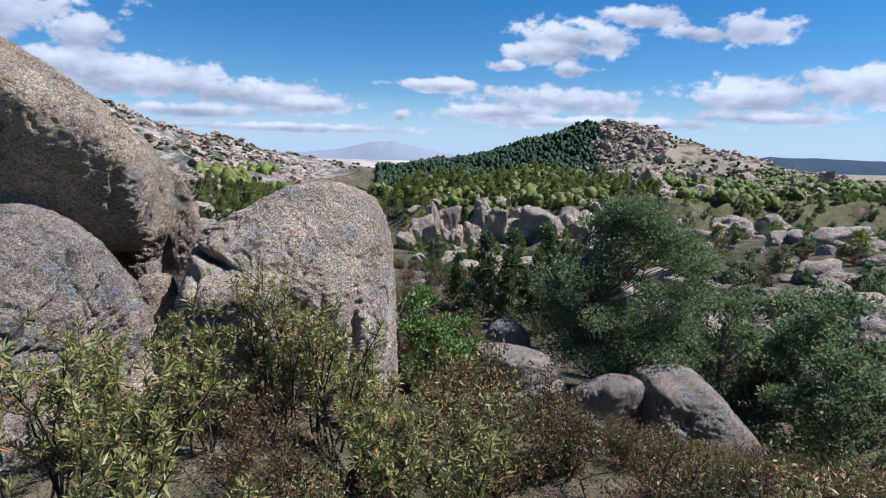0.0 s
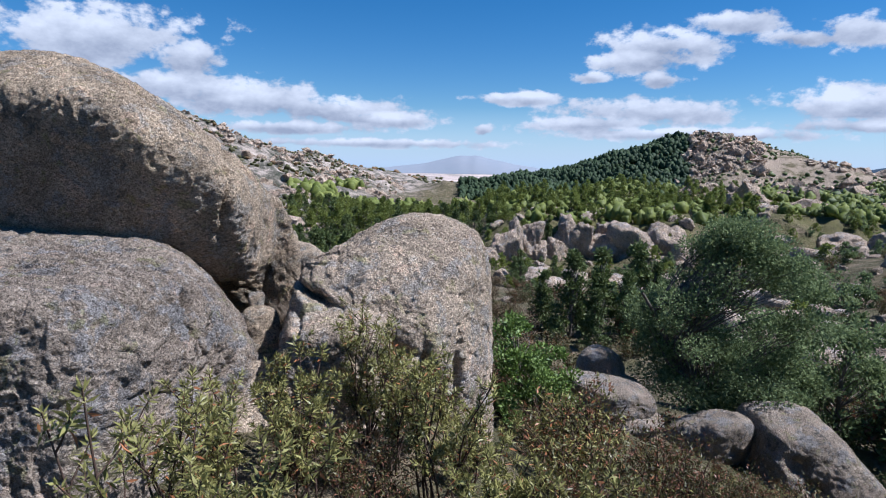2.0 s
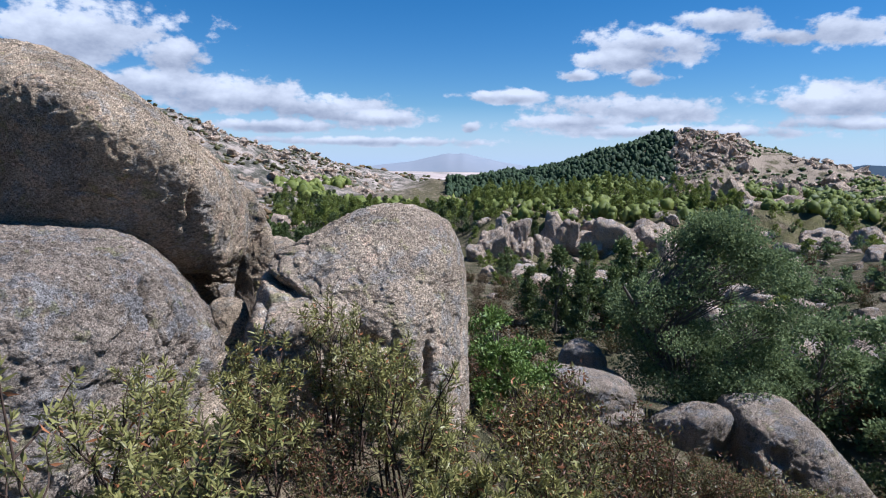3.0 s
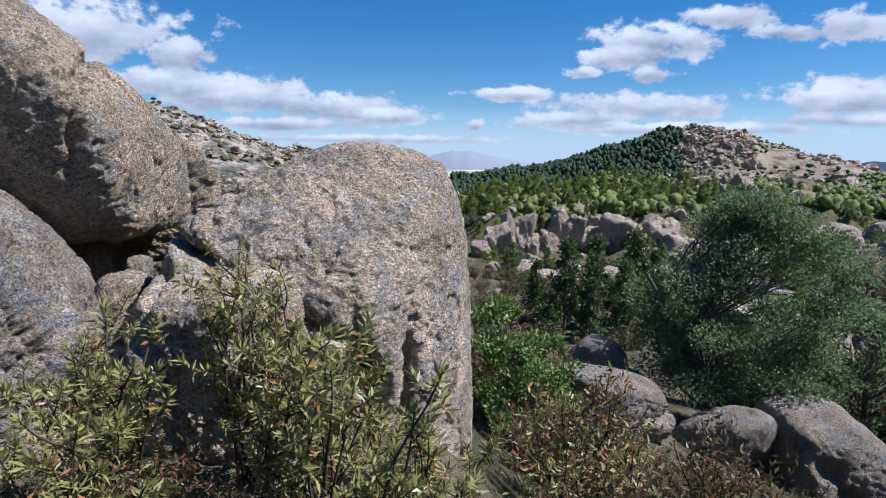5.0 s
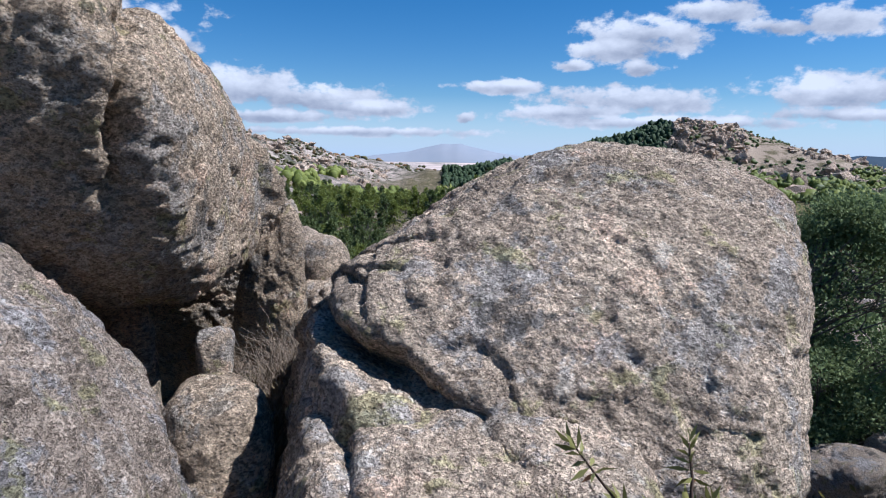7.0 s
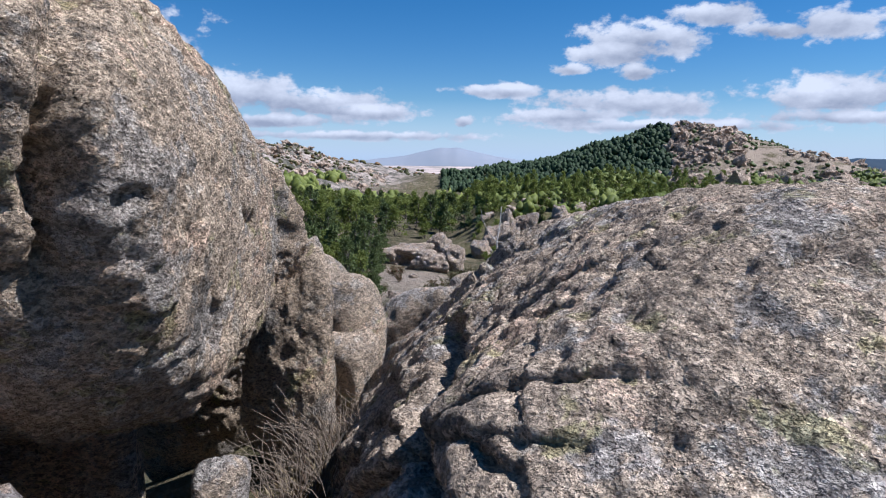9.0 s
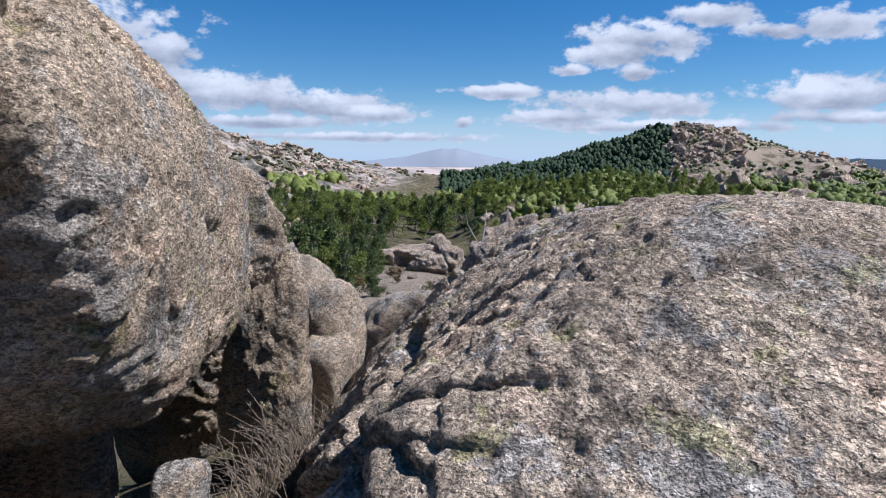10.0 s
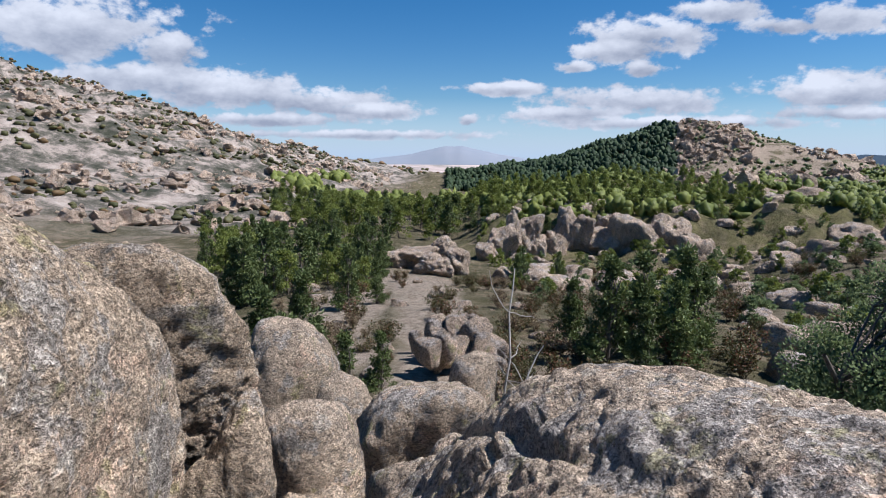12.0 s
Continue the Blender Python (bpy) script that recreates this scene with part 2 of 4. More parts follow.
def soil(name):
    """Gritty sandy ground with dry grass and low scrub, rockier on the slopes."""
    m = Mat(name, 0.95, 0.15)
    far = m.noise(0.05, 8, 0.65)
    mid = m.noise(0.6, 8, 0.65)
    c = m.ramp(mid, [(0.30, (0.035, 0.045, 0.02)), (0.45, (0.10, 0.085, 0.045)), (0.58, (0.22, 0.165, 0.11)), (0.72, (0.36, 0.28, 0.20))])
    scrub = m.step(m.noise(0.22, 7, 0.7), 0.40, 0.55)
    c = m.mix(m.math("MULTIPLY", scrub, 0.75), c, m.mix(m.noise(3.0, 5, 0.7), (0.04, 0.042, 0.02), (0.12, 0.105, 0.05)))
    c = m.mix(m.step(far, 0.52, 0.66, 0, 0.7), c, (0.30, 0.235, 0.175))
    c = m.mix(m.step(m.noise(14, 5, 0.7), 0.55, 0.75, 0, 0.5), c, (0.30, 0.25, 0.19))
    sp = m.node("ShaderNodeSeparateXYZ")
    m.link(m.pos, sp.inputs[0])
    side = m.math("ADD", m.math("ADD", m.math("MULTIPLY", sp.outputs[1], -0.16), m.math("MULTIPLY", m.math("MAXIMUM", m.math("SUBTRACT", sp.outputs[1], 480.0), 0.0), 0.2)), m.math("MULTIPLY", sp.outputs[0], -1.0))
    bare = m.math("MULTIPLY", m.step(side, -10, 30), m.step(sp.outputs[1], 130, 190))
    crag = m.ramp(m.noise(0.06, 10, 0.75), [(0.40, (0.05, 0.052, 0.035)), (0.48, (0.14, 0.125, 0.10)), (0.54, (0.34, 0.28, 0.235)), (0.68, (0.52, 0.44, 0.37))])
    c = m.mix(bare, c, crag)
    meadow = m.math("MULTIPLY", m.step(sp.outputs[1], 100, 125), m.math("MULTIPLY", m.step(sp.outputs[1], 330, 280), m.step(sp.outputs[0], -10, 5)))
    c = m.mix(m.math("MULTIPLY", meadow, m.step(m.noise(0.25, 6, 0.7), 0.38, 0.55)), c, m.mix(m.noise(1.2, 6, 0.7), (0.08, 0.08, 0.03), (0.23, 0.20, 0.085)))
    across = m.math("ABSOLUTE", m.math("ADD", m.math("ADD", sp.outputs[0], m.math("MULTIPLY", sp.outputs[1], 0.115)), m.math("MULTIPLY", m.noise(0.12, 4), 6.0)), 0.0)
    sand = m.math("MULTIPLY", m.step(m.math("SUBTRACT", m.math("ABSOLUTE", m.math("SUBTRACT", across, 3.0), 0.0), m.math("MULTIPLY", sp.outputs[1], 0.035)), 1.6, 0.2), m.math("MULTIPLY", m.step(sp.outputs[1], 13, 18), m.step(sp.outputs[1], 95, 75)))
    c = m.mix(m.math("MULTIPLY", sand, 0.7), c, m.ramp(m.noise(2.5, 7, 0.7), [(0.35, (0.20, 0.15, 0.11)), (0.55, (0.42, 0.34, 0.27)), (0.7, (0.52, 0.43, 0.35))]))
    slope = m.math("MULTIPLY", m.step(m.math("SUBTRACT", sp.outputs[0], m.math("MULTIPLY", sp.outputs[1], 0.33)), 0, 25), m.step(sp.outputs[1], 300, 380))
    c = m.mix(m.math("MULTIPLY", slope, m.step(m.noise(0.08, 8, 0.7), 0.42, 0.52)), c, (0.30, 0.235, 0.175))
    plain = m.math("MULTIPLY", m.step(sp.outputs[1], 1350, 1700), m.step(sp.outputs[0], 900, 500))
    c = m.mix(plain, c, m.ramp(m.noise(0.006, 7, 0.65), [(0.40, (0.20, 0.19, 0.17)), (0.50, (0.42, 0.34, 0.30)), (0.62, (0.56, 0.45, 0.40))]))
    m.color(c)
    m.bump(m.noise(0.12, 9, 0.75), 3.0, 0.9)
    m.bump(m.noise(0.4, 9, 0.7), 0.5, 0.5)
    m.bump(m.noise(12, 6, 0.7), 0.03)
    return m.m


GRANITE = granite("granite_near", 0.2, 1.0, 0.9, (1.17, 1.09, 0.99), 0.85)
GRANITE_GREY = granite("granite_grey_lichen", -0.4, 1.0, 1.0, (0.78, 0.745, 0.72), 0.85)
GRANITE_BROWN = granite("granite_brown", 0.3, 1.0, 0.9, (1.06, 0.97, 0.845), 0.9)
GRANITE_MID = granite("granite_mid", 0.2, 3.0, 0.9, (1.10, 1.01, 0.94))
GRANITE_FAR = granite("granite_far", 0.6, 14.0, 0.35, (1.10, 0.99, 0.91), 0.5)
SOIL = soil("soil")

# ---- number helpers ----
TABLE = np.random.default_rng(7).random((32, 32, 32))


def value_noise(p):
    i = np.floor(p).astype(int)
    f = p - i
    f = f * f * (3 - 2 * f)
    out = 0
    for dx in (0, 1):
        for dy in (0, 1):
            for dz in (0, 1):
                wgt = (f[:, 0] if dx else 1 - f[:, 0]) * (f[:, 1] if dy else 1 - f[:, 1]) * (f[:, 2] if dz else 1 - f[:, 2])
                out = out + wgt * TABLE[(i[:, 0] + dx) % 32, (i[:, 1] + dy) % 32, (i[:, 2] + dz) % 32]
    return out * 2 - 1


def fbm(p, octaves=5, gain=0.5):
    out, amp, f = 0, 1.0, 1.0
    for k in range(octaves):
        out = out + amp * value_noise(p * f + 5.3 * k)
        amp, f = amp * gain, f * 2.03
    return out


def ridged(p, octaves=5):
    out, amp, f = 0, 1.0, 1.0
    for k in range(octaves):
        out = out + amp * (1 - 2 * np.abs(value_noise(p * f + 3.1 * k)))
        amp, f = amp * 0.5, f * 2.1
    return out


def smooth(x, a, b):
    t = np.clip((x - a) / (b - a), 0, 1)
    return t * t * (3 - 2 * t)


def mesh_of(name, verts, faces, material, flat=False):
    me = bpy.data.meshes.new(name)
    verts, faces = np.asarray(verts, dtype=np.float32), np.asarray(faces, dtype=np.int32)
    k = faces.shape[1]
    me.vertices.add(len(verts))
    me.vertices.foreach_set("co", verts.ravel())
    me.loops.add(faces.size)
    me.loops.foreach_set("vertex_index", faces.ravel())
    me.polygons.add(len(faces))
    me.polygons.foreach_set("loop_start", np.arange(0, faces.size, k, dtype=np.int32))
    me.polygons.foreach_set("use_smooth", np.full(len(faces), not flat))
    me.update(calc_edges=True)
    me.validate()
    me.materials.append(material)
    return me


SPHERES = {}


def sphere(level):
    if level not in SPHERES:
        bm = bmesh.new()
        bmesh.ops.create_icosphere(bm, subdivisions=level, radius=1)
        bm.verts.ensure_lookup_table()
        v = np.array([p.co[:] for p in bm.verts])
        f = np.array([[p.index for p in face.verts] for face in bm.faces])
        bm.free()
        SPHERES[level] = v / np.linalg.norm(v, axis=1)[:, None], f
    return SPHERES[level]


def rounded(dirs, planes, p):
    """How far the rounded body cut out by planes (normal, distance) reaches along each direction."""
    total = 0
    for n, h in planes:
        n = np.asarray(n, dtype=float)
        n /= np.linalg.norm(n)
        total = total + np.maximum(dirs @ n / h, 0) ** p
    return np.maximum(total, 1e-9) ** (-1 / p)


def boulder(name, centre, faces, level=6, p=7, rough=0.05, seed=0, cuts=(), label="", group="", material=None, grain=0.012, pits=(), relief=1.0, ledges=()):
    """A weathered boulder: rounded planes, each a normal with its distance from the centre (or a point with a normal);
    cuts are joints (point, normal, width, depth, reach along which side), pits are scooped hollows (point, radius, depth),
    ledges are sheets that stand proud beyond a line (point, normal, height, fade, reach)."""
    c = np.array(centre, dtype=float)
    d, f = sphere(level)
    planes = []
    for pt, n in faces:
        if np.ndim(n) == 0:
            planes.append((np.array(pt, dtype=float), n))
            continue
        n = np.array(n, dtype=float) / np.linalg.norm(n)
        planes.append((n, max(0.05, float(n @ (np.array(pt) - c)))))
    r = rounded(d, planes, p)
    v = d * r[:, None]
    size = float(np.mean(r))
    big = fbm(v * (1.1 / size) + 11.7 * seed, 3) * rough * size
    med = fbm(v * (4.5 / size) + 3.1 * seed, 4) * rough * 0.2 * size
    fine = fbm((v @ np.array([[1, 0.2, 0.4], [0.1, 1, -0.3], [-0.5, 0.3, 1]])) * [12, 12, 13] + seed, 4, 0.65) * grain
    off = big + med
    skin = fine
    if relief:
        q = v @ np.array([[1, 0.15, 0.3], [0.1, 1, -0.25], [-0.35, 0.25, 1]]) + 17.3 * seed
        pits_ = value_noise(q * 19) * 0.55 + value_noise(q * 41) * 0.3 + value_noise(q * 83) * 0.15
        skin = skin + relief * (0.022 * np.clip(pits_, -0.35, 0.12))
        crust = value_noise(q * 5.2 + 2.0) * 0.6 + value_noise(q * 11 + 8.0) * 0.4
        skin = skin - relief * 0.016 * smooth(crust, 0.18, 0.42)
        flakes = fbm(q * [1.1, 1.1, 1.5], 4) * 2.0
        step_ = flakes - np.floor(flakes)
        skin = skin + relief * 0.020 * smooth(step_, 0.0, 0.06) * (1 - 0.9 * smooth(step_, 0.25, 1.0))
        veins = np.abs(fbm(q * [1.2, 1.2, 1.6] + 31.0, 4))
        skin = skin - relief * 0.018 * (1 - smooth(veins, 0.0, 0.020)) * smooth(value_noise(q * 0.9 + 5), -0.1, 0.4)
    w = v + c
    for pt, n, width, depth, gate in cuts:
        n = np.array(n, dtype=float) / np.linalg.norm(n)
        wob = value_noise(w * 2.3 + seed) * width * 1.2
        near = np.exp(-(((w - np.array(pt)) @ n + wob) / width) ** 2)
        if gate is not None:
            gp, gn, soft = gate
            near = near * smooth((w - np.array(gp)) @ (np.array(gn, dtype=float) / np.linalg.norm(gn)), 0, soft)
        off = off - near * depth * (0.75 + 0.5 * value_noise(w * 3.1 + 9))
    for pt, n, rise, fade, gate in ledges:
        n = np.array(n, dtype=float) / np.linalg.norm(n)
        far = (w - np.array(pt)) @ n + value_noise(w * 2.1 + seed) * 0.09 + value_noise(w * 6 + seed) * 0.03 + value_noise(w * 15 + seed) * 0.010
        near = smooth(far, 0.0, 0.022) * np.exp(-np.maximum(far, 0) / fade) * rise * (0.6 + 0.6 * value_noise(w * 2.7 + 4)) - 0.6 * rise * np.exp(-((far + 0.008) / 0.014) ** 2)
        if gate is not None:
            gp, gn, soft = gate
            near = near * smooth((w - np.array(gp)) @ (np.array(gn, dtype=float) / np.linalg.norm(gn)), 0, soft)
        off = off + near
    for pt, rad, depth in pits:
        dist = np.linalg.norm(w - np.array(pt), axis=1) * (1 + 0.25 * value_noise(w * 4))
        off = off - depth * (1 - smooth(dist, rad * 0.45, rad))
    v = v + d * off[:, None]
    tri = np.cross(v[f[:, 1]] - v[f[:, 0]], v[f[:, 2]] - v[f[:, 0]])
    out = np.stack([np.bincount(f.ravel(), np.repeat(tri[:, k], 3), len(v)) for k in range(3)], 1)
    out /= np.linalg.norm(out, axis=1)[:, None] + 1e-12
    v = v + out * skin[:, None]
    ob = new(name, mesh_of(name, v, f, material or GRANITE))
    ob.location = centre
    tagged(ob, label or "weathered grey granite boulder spotted with lichen", "boulder", group)
    return ob


# ---- the lie of the land ----
def bell(x, y, cx, cy, sx, sy, turn=0.0):
    a = radians(turn)
    dx, dy = x - cx, y - cy
    u, v = dx * math.cos(a) + dy * math.sin(a), -dx * math.sin(a) + dy * math.cos(a)
    return np.exp(-(u / sx) ** 2 - (v / sy) ** 2)


def height(x, y):
    x, y = np.atleast_1d(np.asarray(x, float)), np.atleast_1d(np.asarray(y, float))
    r = np.hypot(x, y)
    z = np.interp(y, [-60, -10, -1, 1.5, 4, 6, 8.5, 12, 16, 22, 30, 40, 50, 70, 95, 160, 250, 420, 900, 1600, 3000],
                  [8, 2.6, 1.05, 0.62, 0.33, 0.25, -0.6, -2.4, -3.9, -5.7, -7.2, -8.3, -8.8, -10.6, -13, -17.5, -23, -33, -48, -56, -62])
    z = z - 1.15 * smooth(x, -1.15, 0.35) * smooth(y, 1.0, 5.0) * (1 - smooth(y, 8, 14))
    z = z - 0.12 * np.clip(x - 1.5, 0, 12) * smooth(y, -2, 6) * (1 - smooth(r, 25, 45))
    z = z - 0.24 * np.clip(x - 1.5, 0, 7) * smooth(y, 5, 10) * (1 - smooth(y, 13, 17))
    z = z + 1.7 * bell(x, y, -3.4, 11, 1.5, 2.6)
    z = z + 0.10 * np.clip(-x - 3.8, 0, 25) * (1 - smooth(r, 20, 50))
    # gully, scarp and shelf behind it, bank on the right
    z = z - 3.5 * bell(x, y, 25, 85, 30, 28)
    z = z + 7.0 * smooth(y + fbm(np.stack([x / 9, y / 9, x * 0], 1), 3) * 7, 110, 127) * smooth(x, -8, 8) * (1 - smooth(y, 290, 430))
    z = z + 4.5 * bell(x, y, 48, 75, 16, 30) + 5 * bell(x, y, 70, 250, 85, 70)
    # wooded hill with a rocky crest, its long flank and its right arm
    z = z + 54 * bell(x, y, 218, 612, 64, 110) + 39 * bell(x, y, 130, 670, 85, 120) + 19 * bell(x, y, 0, 760, 130, 120) + 33 * bell(x, y, 305, 580, 60, 140) + 11 * bell(x, y, 375, 560, 60, 140)
    z = z + 12 * bell(x, y, 205, 360, 90, 90)
    # bare granite mountain
    z = z + 140 * bell(x, y, -535, 500, 190, 190, -25) + 58 * bell(x, y, -290, 560, 95, 210, 30) + 38 * bell(x, y, -205, 720, 60, 170, 20) + 36 * bell(x, y, -210, 980, 120, 150) + 34 * bell(x, y, -250, 300, 95, 110)
    z = z + 30 * bell(x, y, -230, 1250, 170, 130)
    p = np.stack([x, y, x * 0], 1)
    rough = smooth(r, 30, 300)
    z = z + ridged(p / 80.0, 6) * 3.8 * rough * (1 + 2.2 * bell(x, y, -400, 550, 300, 350)) * (1 - smooth(r, 1500, 2500))
    z = z + fbm(p / 7.0, 4) * 0.35 * smooth(r, 9, 30) * (1 - smooth(r, 300, 600)) + fbm(p / 1.3, 3) * 0.06
    return z


def build_ground():
    ang = np.unique(np.concatenate([np.linspace(-55, 55, 620), np.linspace(55, 305, 160)]))[:-1]
    rad = np.concatenate([[0.4], np.geomspace(0.8, 4900, 330)])
    a, r = np.meshgrid(np.radians(ang), rad)
    x, y = (r * np.sin(a)).ravel() - 1.0, (r * np.cos(a)).ravel() + 2.0
    v = np.stack([x, y, height(x, y)], 1)
    n, k = len(ang), len(rad)
    i, j = np.meshgrid(np.arange(k - 1), np.arange(n), indexing="ij")
    jn = (j + 1) % n
    f = np.stack([i * n + j, (i + 1) * n + j, (i + 1) * n + jn, i * n + jn], -1).reshape(-1, 4)[:, ::-1]
    centre = len(v)
    v = np.vstack([v, [[-1.0, 2.0, height(-1.0, 2.0)[0]]]])
    tri = np.stack([np.full(n, centre), np.arange(n), (np.arange(n) + 1) % n, np.full(n, centre)], -1)
    ob = new("ground", mesh_of("ground", v, f, SOIL))
    tagged(ob, "sandy rocky hillside ground with dry grass and scrub", "ground", kind="structure")
    return ob


build_ground()


# ---- the boulders beside the path ----
boulder("boulder", (-1.5, 7.1, 0.55), [
    ((0.05, -1.0, 0.08), 1.645),         # front face
    ((-0.08, -0.6, 0.8), 1.451),         # sloping brow
    ((0.09, 0.09, 0.99), 1.40),          # top
    ((0.15, 0.44, 0.88), 1.749),
    ((1.0, 0.0, 0.04), 1.019),           # right side
    ((0.89, -0.45, 0.03), 1.181),
    ((0.6, -0.1, 0.8), 1.90),
    ((-0.46, 0.05, 0.89), 1.262),        # left slope
    ((-0.96, -0.24, 0.14), 1.276),
    ((0.1, 0.97, 0.24), 2.427),
    ((0, 0, -1), 2.187),
    ((-0.71, -0.69, -0.15), 1.50),       # corner above the slab
    ((-0.75, 0.1, 0.65), 1.247),
    ((0.7, 0.3, 0.65), 1.349),
    ((0.45, -0.5, 0.74), 1.65),
], level=8, p=16, rough=0.028, seed=1, grain=0.010, relief=0.9,
    cuts=[((-1.83, 5.50, 1.13), (0.42, 0.02, 1), 0.045, 0.30, ((-1.05, 5.6, 1), (-1, -0.6, 0), 0.3)),
          ((-2.05, 5.6, 0.8), (1, 0.3, 0.55), 0.022, 0.14, ((0, 5.95, 1.0), (0, -0.5, -1), 0.1)),
          ((-0.98, 5.6, 0), (1, 0.1, 0.06), 0.065, 0.36, ((0, 0, 1.15), (0, 0, -1), 0.6)),
          ((-0.80, 5.6, 0), (1, 0.1, -0.04), 0.045, 0.26, ((0, 0, 1.0), (0, 0, -1), 0.6)),
          ((-1.30, 5.6, 0), (1, 0.0, 0), 0.05, 0.14, ((0, 0, 0.55), (0, 0, -1), 0.3)),
          ((-1.75, 6.774, 1.837), (0.30, -0.9, 0.0), 0.012, 0.04, ((-1.95, 6, 1), (1, 0.0, 0), 0.1)),
          ((-1.63, 6.43, 1.738), (0.35, -0.9, 0.1), 0.014, 0.045, ((-1.75, 6, 1), (1, 0.0, 0), 0.1)),
          ((-2.35, 6.6, 1.0), (0.15, 1, 0.3), 0.03, 0.12, ((-2.3, 6.6, 1.25), (-0.6, 0, -0.8), 0.1)),
          ((-2.45, 7.25, 1.0), (0.15, 1, 0.35), 0.03, 0.12, ((-2.3, 7.2, 1.25), (-0.6, 0, -0.8), 0.1)),
          ((-2.08, 7.58, 1.60), (0.25, -0.85, 0.2), 0.035, 0.13, ((-1.80, 6, 1), (-1, 0.0, 0), 0.2)),
          ((-2.05, 8.2, 1.6), (0.9, 0.35, 0.1), 0.03, 0.11, ((-1.85, 8.0, 1), (0, 1, 0), 0.3))],
    ledges=[((-2.03, 6.256, 1.594), (0.26, 0.88, 0.40), 0.05, 0.30, ((-1.93, 6.2, 1.5), (-1, 0, 0), 0.25)),
            ((-2.08, 6.12, 1.53), (0.20, 0.90, 0.40), 0.03, 0.15, ((-1.98, 6.1, 1.5), (-1, 0, 0), 0.2)),
            ((-2.06, 6.95, 1.66), (0.24, 0.88, 0.30), 0.035, 0.25, ((-1.75, 6.9, 1.5), (-1, 0, 0), 0.3)),
            ((-2.01, 8.55, 1.55), (0.12, 0.95, 0.25), 0.09, 0.45, ((-1.75, 8.5, 1.5), (-1, 0, 0), 0.3)),
            ((-2.45, 7.0, 1.22), (-0.15, 0.25, 1), 0.06, 0.16, ((-2.2, 7, 1.2), (-1, 0, 0), 0.15)),
            ((-2.55, 7.0, 0.95), (-0.10, 0.28, 1), 0.06, 0.16, ((-2.3, 7, 1.2), (-1, 0, 0), 0.15)),
            ((-2.65, 7.0, 0.62), (-0.10, 0.22, 1), 0.06, 0.16, ((-2.3, 7, 1.2), (-1, 0, 0), 0.15))],
    label="massive rounded grey granite boulder with vertical grooves and lichen")
boulder("boulder", (-4.6, 7.0, 2.0), [
    ((0.98, 0.2, -0.1), 1.452),
    ((0.8, 0.12, 0.58), 1.330),
    ((0.57, 0.05, 0.82), 1.248),
    ((0.27, -0.11, 0.96), 1.514),
    ((0.39, -0.86, -0.33), 1.176),
    ((-0.1, -0.98, -0.15), 1.088),
    ((0.26, -0.6, -0.76), 1.091),
    ((0, 0, -1), 0.860),
    ((0.47, 0.86, 0.21), 1.800),
    ((-1, 0, 0), 1.700),
    ((0, 0, 1), 1.832),
    ((0.7, -0.45, 0.55), 1.667),
    ((0.91, 0.1, -0.4), 1.900),
    ((0.41, 0.51, 0.76), 1.154),
    ((0.44, -0.44, 0.78), 1.696),
    ((-0.05, -0.51, 0.86), 1.663),
], level=8, p=14, rough=0.022, seed=2, grain=0.008, relief=0.9,
    cuts=[((-3.17, 6.275, 2.09), (1, 0.55, -0.12), 0.045, 0.15, ((0, 0, 1.6), (0, 0, 1), 0.4)),
          ((-3.30, 7.15, 2.2), (0.75, -0.9, -0.25), 0.025, 0.11, ((0, 6.9, 0), (0, 1, 0), 0.15)),
          ((-3.15, 6.95, 1.5), (0.6, 0.9, -0.1), 0.015, 0.04, ((0, 0, 1.75), (0, 0, -1), 0.2))],
    ledges=[((-4.2, 6.0, 2.2), (0.35, 0.0, 0.93), 0.03, 0.20, ((-3.7, 6.5, 1.8), (-1, -0.4, 0), 0.3))],
    material=GRANITE_BROWN, label="huge overhanging granite boulder, dark and stained underneath")
